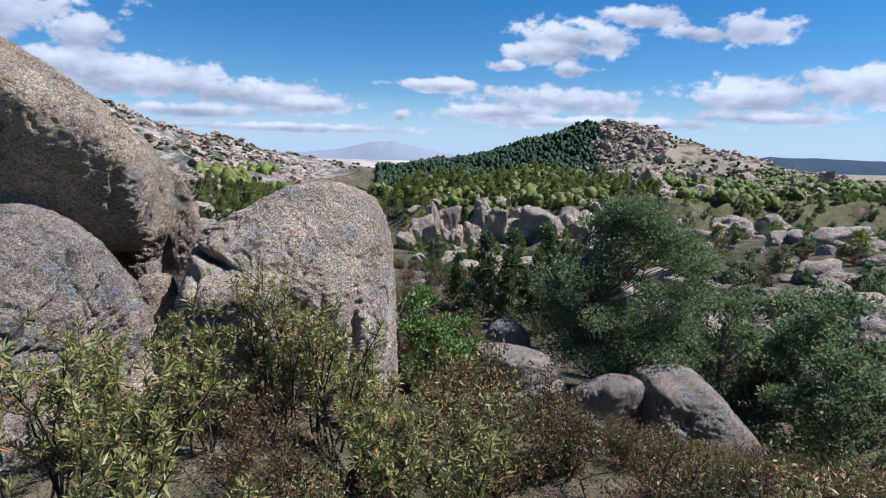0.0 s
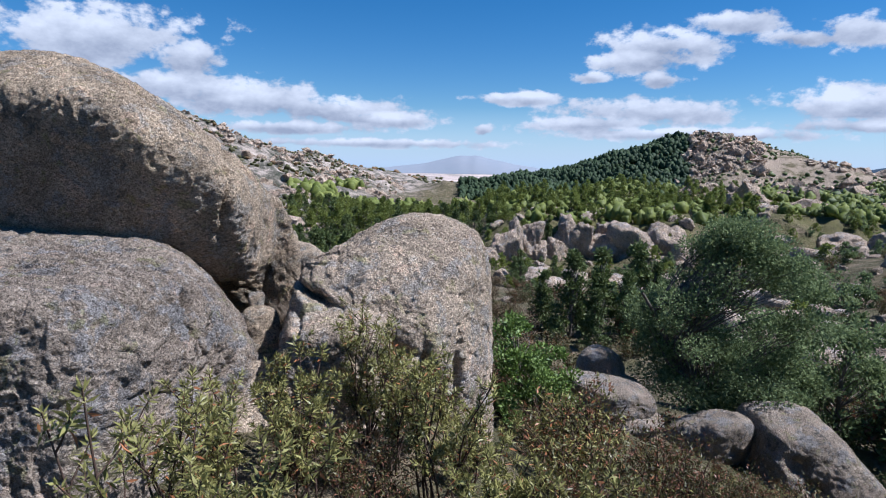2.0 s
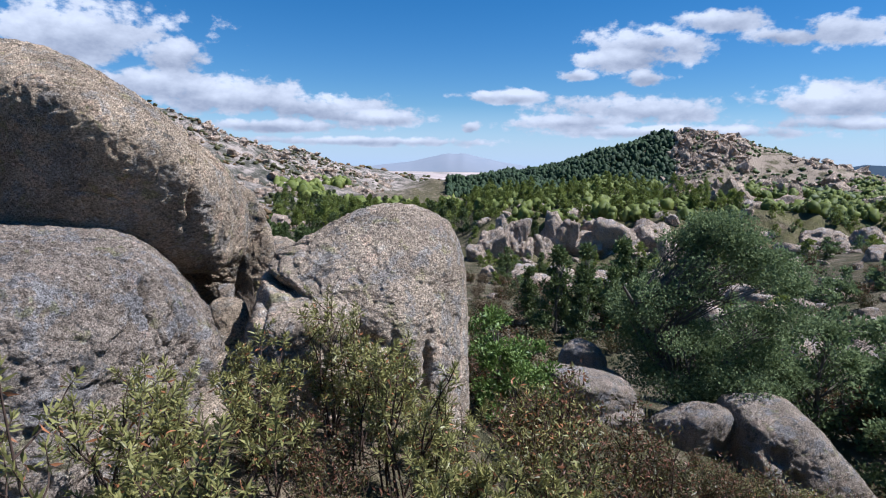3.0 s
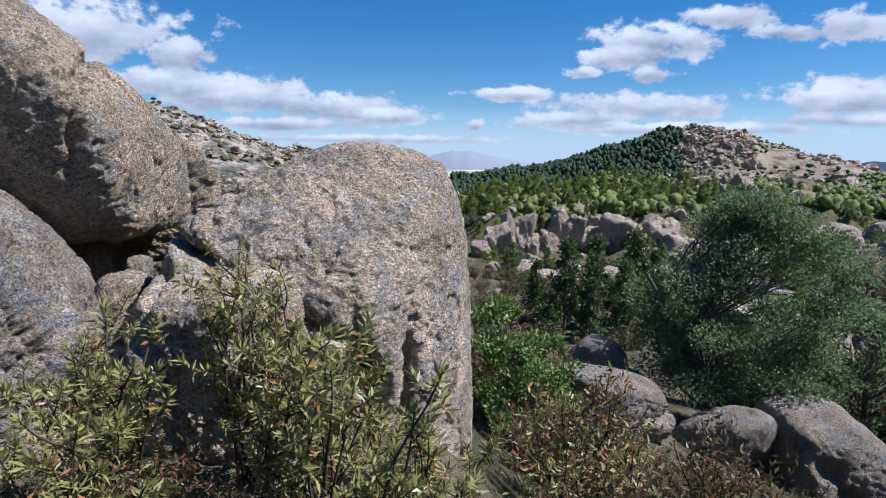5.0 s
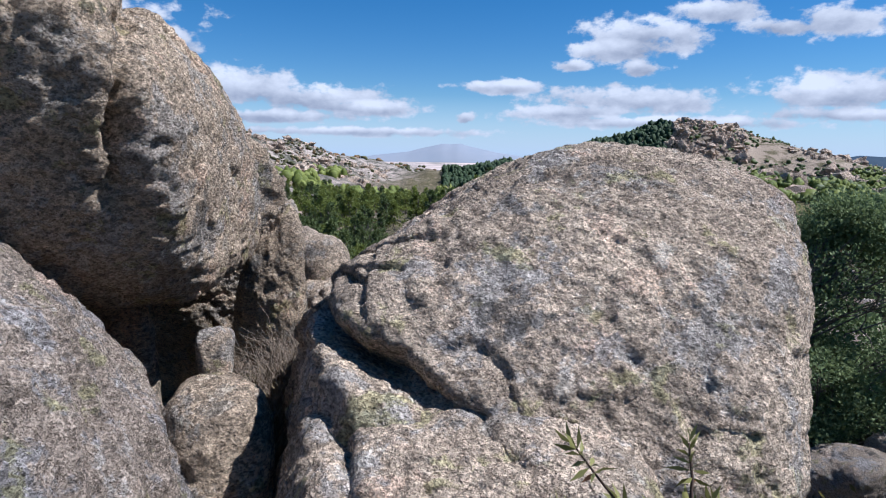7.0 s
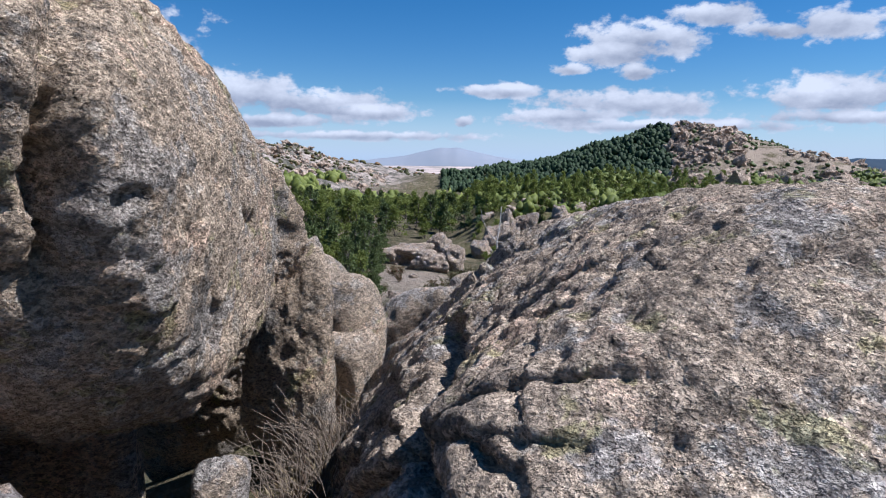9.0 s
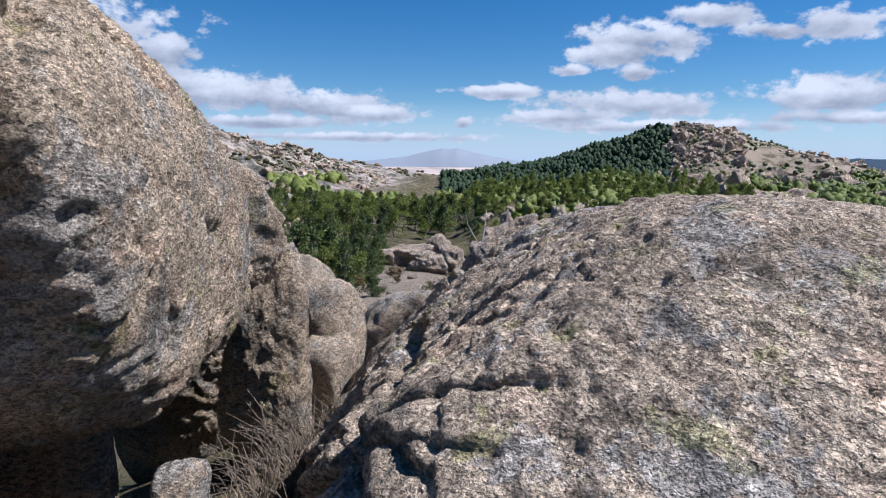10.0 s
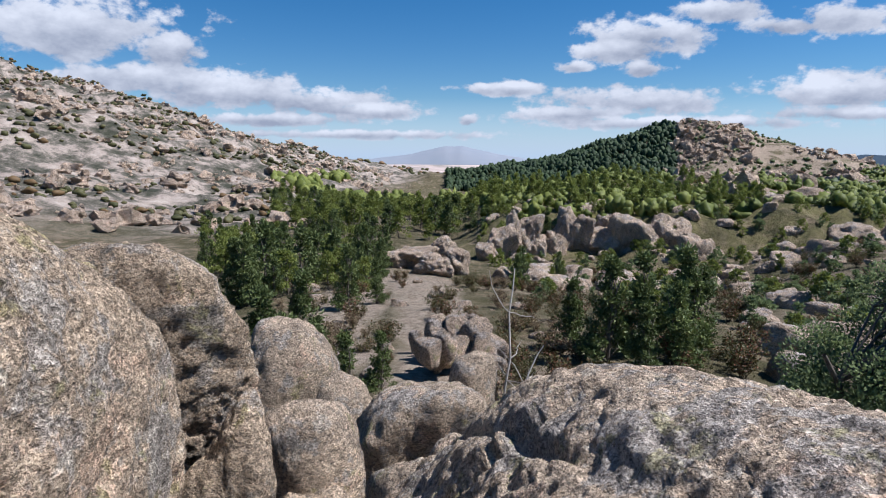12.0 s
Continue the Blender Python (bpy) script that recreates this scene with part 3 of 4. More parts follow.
boulder("boulder", (-3.9, 4.6, 0.5), [
    ((0.99, -0.12, 0.12), 1.231),
    ((0.71, 0.05, 0.71), 1.89),
    ((0.29, -0.05, 0.96), 1.766),
    ((0.05, 0, 1), 1.277),
    ((0.24, -0.95, 0.19), 1.263),
    ((0.66, 0.35, 0.66), 1.545),
    ((0.14, 0.96, 0.24), 2.046),
    ((-1, 0, 0), 1.7),
    ((0, 0, -1), 1.1),
    ((0.86, 0.48, 0.19), 1.57),
], level=8, p=14, rough=0.045, seed=3, grain=0.012, relief=1.2, pits=[((-2.86, 4.42, 1.76), 0.13, 0.12), ((-2.74, 4.68, 1.50), 0.15, 0.17), ((-2.60, 4.9, 0.95), 0.12, 0.05)],
    cuts=[((-2.6, 4.55, 1.35), (0.1, 0.8, 0.6), 0.02, 0.06, ((0, 4.2, 0), (0, 1, 0), 0.2)), ((-3.0, 4.75, 1.70), (0.55, -0.8, 0.1), 0.02, 0.06, ((0, 0, 1.6), (0, 0, 1), 0.1)), ((-2.55, 4.2, 1.0), (0.2, 0.9, -0.45), 0.03, 0.06, ((0, 0, 1.5), (0, 0, -1), 0.2)), ((-2.55, 5.05, 1.0), (0.3, 1, 0.5), 0.035, 0.10, None), ((-2.5, 4.75, 0.7), (0.2, 1, 0.35), 0.03, 0.05, ((0, 0, 1.3), (0, 0, -1), 0.3)), ((-2.8, 5.35, 0.9), (0.3, 1, -0.3), 0.035, 0.08, ((0, 0, 1.15), (0, 0, -1), 0.2))],
    ledges=[((-2.7, 4.75, 1.22), (0.2, -0.35, 0.9), 0.05, 0.15, ((-2.7, 4.7, 1.2), (0.2, 1, 0), 0.15)), ((-2.66, 4.85, 1.0), (0.1, -0.75, 0.6), 0.04, 0.12, ((-2.7, 4.7, 1.2), (0.2, 1, 0), 0.15))],
    material=GRANITE_GREY, label="broad grey granite boulder with two small weathered hollows")


def rock(name, centre, size, turn=0.0, seed=0, level=5, p=7, rough=0.05, label="", group="", material=None, tilt=0.0, cuts=()):
    """A smaller boulder: a rounded block of random facets inside the given half sizes."""
    rng = np.random.default_rng(100 + seed)
    d, f = sphere(level)
    planes = [((1, 0, 0), 1), ((-1, 0, 0), 1), ((0, 1, 0), 1), ((0, -1, 0), 1), ((0, 0, 1), 1), ((0, 0, -1), 1)]
    planes = [(np.array(n) + rng.normal(0, 0.22, 3), h * rng.uniform(0.85, 1.0)) for n, h in planes]
    for k in range(7):
        planes.append((rng.normal(0, 1, 3), rng.uniform(0.95, 1.15)))
    r = rounded(d, planes, p)
    v = d * r[:, None]
    v = v + d * (fbm(v * 1.2 + seed * 7.7, 3) * rough * 1.3 + fbm(v * 5 + seed * 2.2, 4) * rough * 0.35)[:, None]
    s = np.array(size)
    v = v * s + d * (fbm(v * s * 13 + seed, 3) * 0.016 * min(1, float(s.mean()) * 1.5))[:, None]
    ob = new(name, mesh_of(name, v, f, material or GRANITE))
    ob.matrix_world = pose(*centre, tilt, 0, turn)
    tagged(ob, label or "rounded weathered granite rock with grey lichen", "rock", group)
    return ob


# slabs and blocks under and between the great boulders
boulder("split_slab", (-1.85, 5.45, 0.45), [((-1.83, 5.15, 1.06), (-0.08, -0.20, 1)), ((-1.7, 5.10, 0.6), (-0.1, -1, 0.12)), ((-2.38, 5.3, 0.6), (-1, -0.25, 0.2)), ((-1.32, 5.4, 0.6), (1, -0.2, 0.2)), ((-1.8, 6.3, 0.5), (0, 1, 0)), ((-1.8, 6, -0.5), (0, 0, -1)), ((-2.2, 5.25, 0.95), (-0.7, -0.7, 0.6))],
        level=7, p=14, rough=0.045, seed=4, relief=0.9, cuts=[((-2.08, 5.3, 0.8), (1, 0.35, 0.2), 0.03, 0.09, None)], label="pale granite slab split off below the great boulder")
rock("rock", (-2.52, 6.25, 0.08), (0.24, 0.40, 0.46), 25, 5, 5, 12, label="grey granite block wedged in the shaded crevice")
rock("rock", (-2.84, 6.18, 0.66), (0.30, 0.34, 0.50), 15, 6, 6, 4, material=GRANITE_BROWN, label="brownish granite rock at the mouth of the cleft")
rock("rock", (-3.16, 6.95, 0.88), (0.09, 0.12, 0.20), 20, 7, 5, 5, label="small egg-shaped grey granite stone under the overhang")
rock("rock", (-2.55, 5.40, 0.30), (0.30, 0.30, 0.34), 50, 8, 5, 7, label="low grey granite rock beside the path")
rock("rock", (-4.6, 7.75, 0.40), (0.70, 0.50, 0.95), 10, 9, 5, 7, label="dark granite rock supporting the overhanging boulder")
boulder("boulder", (-4.15, 9.3, 1.0), [((0.99, -0.1, 0.1), 0.857), ((0.76, 0.0, 0.65), 1.423), ((0.29, 0.0, 0.96), 1.517), ((-0.2, 0.0, 0.98), 1.087), ((0.51, -0.81, -0.12), 0.30), ((-0.1, -0.94, -0.32), 0.527), ((-1.0, 0.0, 0.0), 0.784), ((0.2, 0.98, 0.1), 0.277), ((0.61, 0.61, 0.51), 0.786), ((0.0, 0.0, -1.0), 1.700)],
        level=7, p=7, rough=0.03, seed=12, relief=0.8, cuts=[((-3.75, 8.9, 1.2), (0.9, -0.45, -0.1), 0.035, 0.06, ((0, 0, 1.75), (0, 0, -1), 0.3))], material=GRANITE_BROWN, label="domed granite boulder, green with lichen on top")
rock("rock", (-3.40, 8.68, 0.74), (0.24, 0.30, 0.80), 10, 13, 7, 5, material=GRANITE_BROWN, label="upright pointed granite rock in the cleft")
rock("rock", (-3.26, 9.45, 0.75), (0.29, 0.28, 0.48), 30, 14, 5, 6, label="rounded granite block behind the upright rock")
rock("rock", (-3.16, 9.15, 0.40), (0.22, 0.20, 0.42), 0, 15, 5, 6)
rock("rock", (-4.15, 12.0, 0.35), (0.46, 0.50, 0.66), 20, 16, 5, 6, label="round pale granite boulder at the end of the cleft")
rock("rock", (-3.45, 11.3, 0.10), (0.25, 0.3, 0.50), 50, 17, 5, 6)
rock("rock", (-2.78, 11.0, 0.0), (0.55, 0.60, 0.74), 10, 18, 6, 7, label="flat-topped pale granite boulder beside a dead shrub")
rock("rock", (-2.40, 11.45, 0.45), (0.22, 0.25, 0.36), 10, 19, 5, 6)
rock("rock", (-2.35, 9.7, 0.15), (0.35, 0.45, 0.75), -15, 20, 6, 7, label="broken granite block beside the great boulder")
rock("rock", (-2.75, 9.9, 0.1), (0.25, 0.3, 0.5), 35, 21, 5, 7)
rock("rock", (-0.44, 4.1, 0.08), (0.20, 0.22, 0.20), 0, 22, 5, 6, label="small pale granite rock among the shrubs")
# boulders on the slope below
rock("boulder", (2.48, 13.9, -2.78), (1.12, 0.75, 0.48), 12, 23, 6, 6, label="smooth grey granite boulder undercut along its base", tilt=-4, material=GRANITE_GREY)
rock("boulder", (2.65, 13.7, -3.30), (1.0, 0.65, 0.32), 8, 24, 5, 6, material=GRANITE_GREY)
rock("boulder", (2.80, 17.4, -3.55), (0.80, 0.7, 0.95), 0, 25, 5, 5, label="rounded grey granite boulder among shrubs", material=GRANITE_GREY)
rock("boulder", (3.5, 16.9, -4.0), (0.7, 0.6, 0.65), 40, 26, 5, 6, material=GRANITE_GREY)
rock("boulder", (2.5, 15.8, -3.7), (0.45, 0.4, 0.35), 40, 27, 5, 6, material=GRANITE_GREY)
rock("boulder", (5.05, 14.9, -4.3), (0.95, 0.9, 1.1), 25, 28, 6, 5, label="upright granite boulder split by a deep joint", material=GRANITE_GREY)
boulder("boulder", (6.9, 14.2, -4.4), [((5.85, 14.0, -4.2), (-1, -0.15, 0.15)), ((6.7, 13.2, -4.3), (-0.1, -1, 0.35)), ((6.6, 14.2, -3.28), (0, -0.1, 1)), ((7.9, 13.9, -3.9), (0.72, -0.1, 0.72)), ((8.9, 14, -5), (1, 0, 0.1)), ((7, 15.6, -4.5), (0, 1, 0)), ((7, 14, -6.2), (0, 0, -1))],
        level=6, p=8, rough=0.05, seed=29, pits=[((6.4, 13.35, -3.95), 0.32, 0.22), ((6.75, 13.2, -4.45), 0.30, 0.28), ((6.1, 13.4, -4.5), 0.28, 0.14)], material=GRANITE_GREY, label="large pale granite boulder with deep weathered hollows")

# ---- plants ----
BARK = bark("bark_grey", (0.06, 0.05, 0.04), (0.20, 0.17, 0.14))
TWIG = bark("twig_brown", (0.035, 0.022, 0.016), (0.11, 0.07, 0.05))
BLEACHED = bark("dead_wood", (0.28, 0.25, 0.22), (0.55, 0.51, 0.46))
ROCKROSE = leafy("rockrose_leaf", (0.125, 0.12, 0.034), (0.40, 0.37, 0.125), (0.38, 0.16, 0.07), 0.14, 0.38)
ROCKROSE_DRY = leafy("rockrose_leaf_dry", (0.055, 0.053, 0.018), (0.165, 0.142, 0.052), (0.20, 0.09, 0.05), 0.30, 0.45)
OAK = leafy("oak_leaf", (0.10, 0.14, 0.055), (0.30, 0.36, 0.16), None, 0, 0.85, False, 0.35)
BRIGHT = leafy("bright_leaf", (0.085, 0.14, 0.028), (0.25, 0.34, 0.085), None, 0, 0.5)
PINE = leafy("pine_needle", (0.080, 0.115, 0.035), (0.23, 0.27, 0.09), None, 0, 0.6, True)
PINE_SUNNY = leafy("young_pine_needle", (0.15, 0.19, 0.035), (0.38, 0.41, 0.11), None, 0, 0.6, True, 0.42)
SCRUB = leafy("scrub_leaf", (0.07, 0.075, 0.025), (0.19, 0.17, 0.07), (0.22, 0.13, 0.06), 0.2, 0.6, True)
DRY = leafy("dry_grass", (0.16, 0.115, 0.06), (0.42, 0.34, 0.21), (0.13, 0.08, 0.05), 0.3, 0.7)


def part(name, mesh, parent, label=""):
    ob = new(name, mesh)
    ob.parent = parent
    if label:
        tagged(ob, label)
    return ob


def empty(name, at=(0, 0, 0)):
    ob = new(name)
    ob.location = at
    ob.empty_display_size = 0.1
    return ob


class Shape:
    """Collects vertices and quads."""

    def __init__(self):
        self.v, self.f, self.n = [], [], 0

    def add(self, v, f):
        self.v.append(np.asarray(v, float))
        self.f.append(np.asarray(f, int) + self.n)
        self.n += len(v)

    def tube(self, pts, radii, sides=5):
        pts = np.asarray(pts, float)
        t = np.gradient(pts, axis=0)
        t /= np.linalg.norm(t, axis=1)[:, None] + 1e-9
        side = np.cross(t, [0.31, 0.87, 0.39])
        side /= np.linalg.norm(side, axis=1)[:, None] + 1e-9
        up = np.cross(t, side)
        a = np.linspace(0, 2 * np.pi, sides, endpoint=False)
        ring = side[:, None] * np.cos(a)[None, :, None] + up[:, None] * np.sin(a)[None, :, None]
        v = (pts[:, None] + ring * np.asarray(radii)[:, None, None]).reshape(-1, 3)
        k = len(pts)
        i, j = np.meshgrid(np.arange(k - 1), np.arange(sides), indexing="ij")
        jn = (j + 1) % sides
        self.add(v, np.stack([i * sides + j, i * sides + jn, (i + 1) * sides + jn, (i + 1) * sides + j], -1).reshape(-1, 4))

    def leaves(self, at, way, length, width, rng, fold=0.25):
        """Pointed leaves, each of two folded quads, rooted at points and pointing along ways."""
        n = len(at)
        way = way / (np.linalg.norm(way, axis=1)[:, None] + 1e-9)
        side = np.cross(way, rng.normal(0, 1, (n, 3)))
        side /= np.linalg.norm(side, axis=1)[:, None] + 1e-9
        nrm = np.cross(way, side)
        L = (length * rng.uniform(0.7, 1.25, n))[:, None]
        W = (width * rng.uniform(0.8, 1.2, n))[:, None]
        base, mid, tip = at, at + way * L * 0.5 + nrm * L * 0.05, at + way * L - nrm * L * 0.08
        le, ri = at + way * L * 0.45 + side * W / 2 + nrm * W * fold, at + way * L * 0.45 - side * W / 2 + nrm * W * fold
        v = np.stack([base, le, tip, mid, ri], 1).reshape(-1, 3)
        o = np.arange(n)[:, None] * 5
        self.add(v, np.concatenate([o + np.array([[0, 1, 2, 3]]), o + np.array([[0, 3, 2, 4]])], 0))

    def mesh(self, name, material, flat=False):
        return mesh_of(name, np.concatenate(self.v), np.concatenate(self.f), material, flat)


def bent(rng, start, way, length, steps=6, wander=0.15, lift=0.0):
    pts, p, w = [np.array(start, float)], np.array(start, float), np.array(way, float)
    w /= np.linalg.norm(w)
    for _ in range(steps):
        w = w + rng.normal(0, wander, 3) + np.array([0, 0, lift])
        w /= np.linalg.norm(w)
        p = p + w * length / steps
        pts.append(p)
    return np.array(pts), w


def whorl_mesh(k):
    """A shoot tip of a gum rockrose: narrow sticky leaves in crossed pairs."""
    rng = np.random.default_rng(500 + k)
    sh = Shape()
    for ring in range(6):
        n = 3 + ring % 2
        a = rng.uniform(0, 6.3) + np.arange(n) * 2 * np.pi / n
        tilt = 0.15 + ring * 0.26 + rng.normal(0, 0.12, n)
        tilt = 1.25 - tilt
        way = np.stack([np.cos(a) * np.cos(tilt), np.sin(a) * np.cos(tilt), np.sin(tilt)], 1)
        at = np.zeros((n, 3)) + [0, 0, -0.014 * ring]
        sh.leaves(at, way, 0.050 - 0.002 * abs(4 - ring), 0.0105, rng, 0.3)
    return sh.mesh("leaf_whorl", ROCKROSE)


WHORLS = [whorl_mesh(k) for k in range(4)]


def rockrose_near(base, height_, spread, stems, seed, label, per=9):
    """A gum rockrose close by: dark sticky stems that fork, each shoot tip a part of its own."""
    rng = np.random.default_rng(seed)
    root = empty("rockrose_shrub", base)
    tagged(root, label, "shrub", "rockrose shrubs beside the path")
    for s in range(stems):
        a = rng.uniform(0, 2 * np.pi)
        lean = rng.uniform(0.05, 1.0) * spread / height_
        h = height_ * rng.uniform(0.72, 1.0)
        sh = Shape()
        main, _ = bent(rng, (rng.normal(0, 0.05), rng.normal(0, 0.05), -0.1), (math.cos(a) * lean, math.sin(a) * lean, 1), h + 0.1, 9, 0.10, 0.03)
        sh.tube(main, np.linspace(0.010, 0.003, len(main)))
        tips = [(main[-1], main[-1] - main[-2])]
        for q in range(per):
            i = rng.integers(3, len(main) - 1)
            w = rng.normal(0, 1, 3) * [1, 1, 0.3] + [0, 0, 0.9]
            br, bw = bent(rng, main[i], w, rng.uniform(0.10, 0.30) * h, 5, 0.18, 0.12)
            sh.tube(br, np.linspace(0.005, 0.002, len(br)), 4)
            tips.append((br[-1], bw))
            if rng.random() < 0.6:
                tips.append((br[3], br[4] - br[3] + rng.normal(0, 0.03, 3)))
        part("stem", sh.mesh("stem", TWIG), root)
        for p_, w in tips:
            ob = part("leaf_whorl", WHORLS[rng.integers(4)], root)
            q = Vector(w).to_track_quat("Z", "Y")
            ob.matrix_local = Matrix.LocRotScale(Vector(p_), q @ Euler((0, 0, rng.uniform(0, 6.3))).to_quaternion(), Vector([rng.uniform(0.75, 1.35)] * 3))
    return root


def shrub_parts(seed, h, spread, leaf, width, count, material, stems=9, woody=TWIG):
    """Meshes of a shrub seen from some metres: fine branches, and leaves along them."""
    rng = np.random.default_rng(seed)
    sh, lf = Shape(), Shape()
    tips = []
    for s in range(stems):
        a = rng.uniform(0, 2 * np.pi)
        lean = rng.uniform(0.1, 1.1) * spread / h
        main, _ = bent(rng, (rng.normal(0, 0.06 * spread), rng.normal(0, 0.06 * spread), -0.15), (math.cos(a) * lean, math.sin(a) * lean, 1), h * rng.uniform(0.7, 1.05) + 0.15, 7, 0.13, 0.02)
        sh.tube(main, np.linspace(0.014, 0.004, len(main)) * (h / 1.2), 4)
        tips.append(main[3:])
        for q in range(6):
            i = rng.integers(2, 7)
            br, _ = bent(rng, main[i], rng.normal(0, 1, 3) * [1, 1, 0.3] + [0, 0, 0.6], h * rng.uniform(0.15, 0.38), 4, 0.2, 0.1)
            sh.tube(br, np.linspace(0.006, 0.002, len(br)) * (h / 1.2), 3)
            tips.append(br[1:])
    pts = np.concatenate(tips)
    at = pts[rng.integers(0, len(pts), count)] + rng.normal(0, 0.045 * h, (count, 3))
    way = rng.normal(0, 1, (count, 3)) * [1, 1, 0.6] + [0, 0, 0.7]
    lf.leaves(at, way, leaf, width, rng)
    return sh.mesh("branchwork", woody), lf.mesh("foliage", material)


def shrub(name, parts, at, scale=1.0, turn=0.0, label="", category="shrub", group=""):
    root = empty(name, at)
    root.rotation_euler = (0, 0, turn)
    root.scale = (scale, scale, scale)
    tagged(root, label, category, group)
    part("branchwork", parts[0], root)
    part("foliage", parts[1], root)
    return root


def tree_parts(seed, h, radius, leaf, width, count, material, clumps=40, low=0.25, trunk=0.12, cone=0.0, woody=BARK):
    """Meshes of a tree: trunk with limbs, and a crown of many small leaves in uneven clumps."""
    rng = np.random.default_rng(seed)
    wood, lf = Shape(), Shape()
    stem, _ = bent(rng, (0, 0, -0.3), (rng.normal(0, 0.08), rng.normal(0, 0.08), 1), h * 0.85 + 0.3, 8, 0.07 if cone else 0.13)
    wood.tube(stem, np.linspace(trunk, trunk * 0.25, len(stem)), 7)
    centres = []
    for c in range(clumps):
        u = rng.random()
        z = low + (1 - low) * u
        reach = radius * ((1 - u) ** 0.8 if cone else math.sqrt(max(0.05, 1 - (2 * (u - 0.42)) ** 2 * 0.8)))
        a = rng.uniform(0, 2 * np.pi)
        rr = reach * rng.uniform(0.25, 1.0)
        p_ = np.array([math.cos(a) * rr, math.sin(a) * rr, z * h])
        centres.append(p_)
        k = min(len(stem) - 2, max(1, int((z - 0.18) * len(stem))))
        mid = (stem[k] + p_) / 2 + rng.normal(0, 0.08 * radius, 3)
        wood.tube(np.array([stem[k], mid, p_]), [trunk * 0.22, trunk * 0.13, trunk * 0.04], 4)
        if not cone:
            for q in range(2):
                br, _ = bent(rng, mid, p_ - mid + rng.normal(0, 0.3 * radius, 3), radius * 0.35, 4, 0.3)
                wood.tube(br, np.linspace(trunk * 0.12, trunk * 0.03, 5), 3)
    centres = np.array(centres)
    pick = rng.integers(0, clumps, count)
    sz = rng.uniform(0.5, 1.25, clumps) * radius * (0.22 if not cone else 0.2)
    off = rng.normal(0, 1, (count, 3))
    off = off / np.linalg.norm(off, axis=1)[:, None] * (rng.random(count) ** 0.4)[:, None]
    at = centres[pick] + off * sz[pick][:, None] * [1.15, 1.15, 0.75]
    way = off + rng.normal(0, 0.7, (count, 3)) + [0, 0, 0.35]
    lf.leaves(at, way, leaf, width, rng)
    return wood.mesh("trunk", woody), lf.mesh("crown", material)


def tree(name, parts, at, scale=1.0, turn=0.0, label="", group="", squash=1.0):
    root = empty(name, at)
    root.rotation_euler = (0, 0, turn)
    root.scale = (scale, scale, scale * squash)
    tagged(root, label, "tree", group)
    part("trunk", parts[0], root)
    part("crown", parts[1], root)
    return root


def on_ground(x, y, sink=0.05):
    return (x, y, float(height(x, y)[0]) - sink)


# rockrose right beside the path
rockrose_near((-1.48, 4.93, 0.30), 1.10, 0.34, 8, 41, "gum rockrose shrub with narrow sticky leaves before a boulder")
rockrose_near((-1.05, 5.0, 0.10), 1.00, 0.35, 6, 42, "low gum rockrose shrub with some browned leaves")
rockrose_near((-2.06, 4.70, 0.30), 0.88, 0.20, 4, 43, "young gum rockrose shrub with yellow-green shoot tips")
rockrose_near((-1.80, 4.30, 0.32), 0.95, 0.26, 5, 44, "gum rockrose shrub with a few orange dry leaves")
rockrose_near((-2.12, 3.75, 0.38), 1.00, 0.30, 7, 45, "dense gum rockrose shrub among the boulders")
rockrose_near((-1.62, 2.1, 0.60), 1.55, 0.15, 2, 46, "tall sparse gum rockrose with dark bare stems", 5)
rockrose_near((-1.55, 2.75, 0.50), 0.90, 0.40, 7, 47, "gum rockrose shrub with drooping dry leaf tips")
rockrose_near((-1.35, 2.35, 0.50), 0.72, 0.40, 7, 48, "gum rockrose shrub leaning over the path edge")
rockrose_near((-0.85, 4.15, 0.25), 1.02, 0.32, 8, 49, "bushy gum rockrose before the grooved boulder")
rockrose_near((-0.65, 4.7, -0.10), 1.00, 0.42, 8, 50, "gum rockrose shrub at the foot of the great boulder")
rockrose_near((-1.20, 4.55, 0.30), 1.05, 0.35, 8, 51, "gum rockrose thicket with many upright shoots")
rockrose_near((-2.05, 3.05, 0.45), 1.00, 0.35, 7, 52, "gum rockrose shrub growing against a boulder")
rockrose_near((-0.45, 3.9, 0.10), 0.85, 0.34, 7, 53, "gum rockrose shrub with russet older leaves")
rockrose_near((-1.05, 1.75, 0.60), 0.80, 0.32, 5, 54, "gum rockrose shrub with pale flower buds")
rockrose_near((-0.80, 2.0, 0.55), 0.62, 0.32, 7, 56, "low gum rockrose with yellowish leaf tips")
rockrose_near((-0.62, 1.45, 0.60), 0.70, 0.28, 6, 57, "low gum rockrose with brown seed heads")
rockrose_near((-0.10, 2.75, 0.25), 0.72, 0.34, 7, 58, "low spreading gum rockrose beside the path")
rockrose_near((-0.38, 3.2, 0.25), 0.80, 0.34, 7, 59, "upright gum rockrose beside the path")
rockrose_near((0.10, 3.6, -0.1), 0.95, 0.38, 7, 60, "gum rockrose on the edge of the drop")
rockrose_near((-1.65, 3.95, 0.35), 0.75, 0.22, 5, 55, "short gum rockrose shrub among stones")

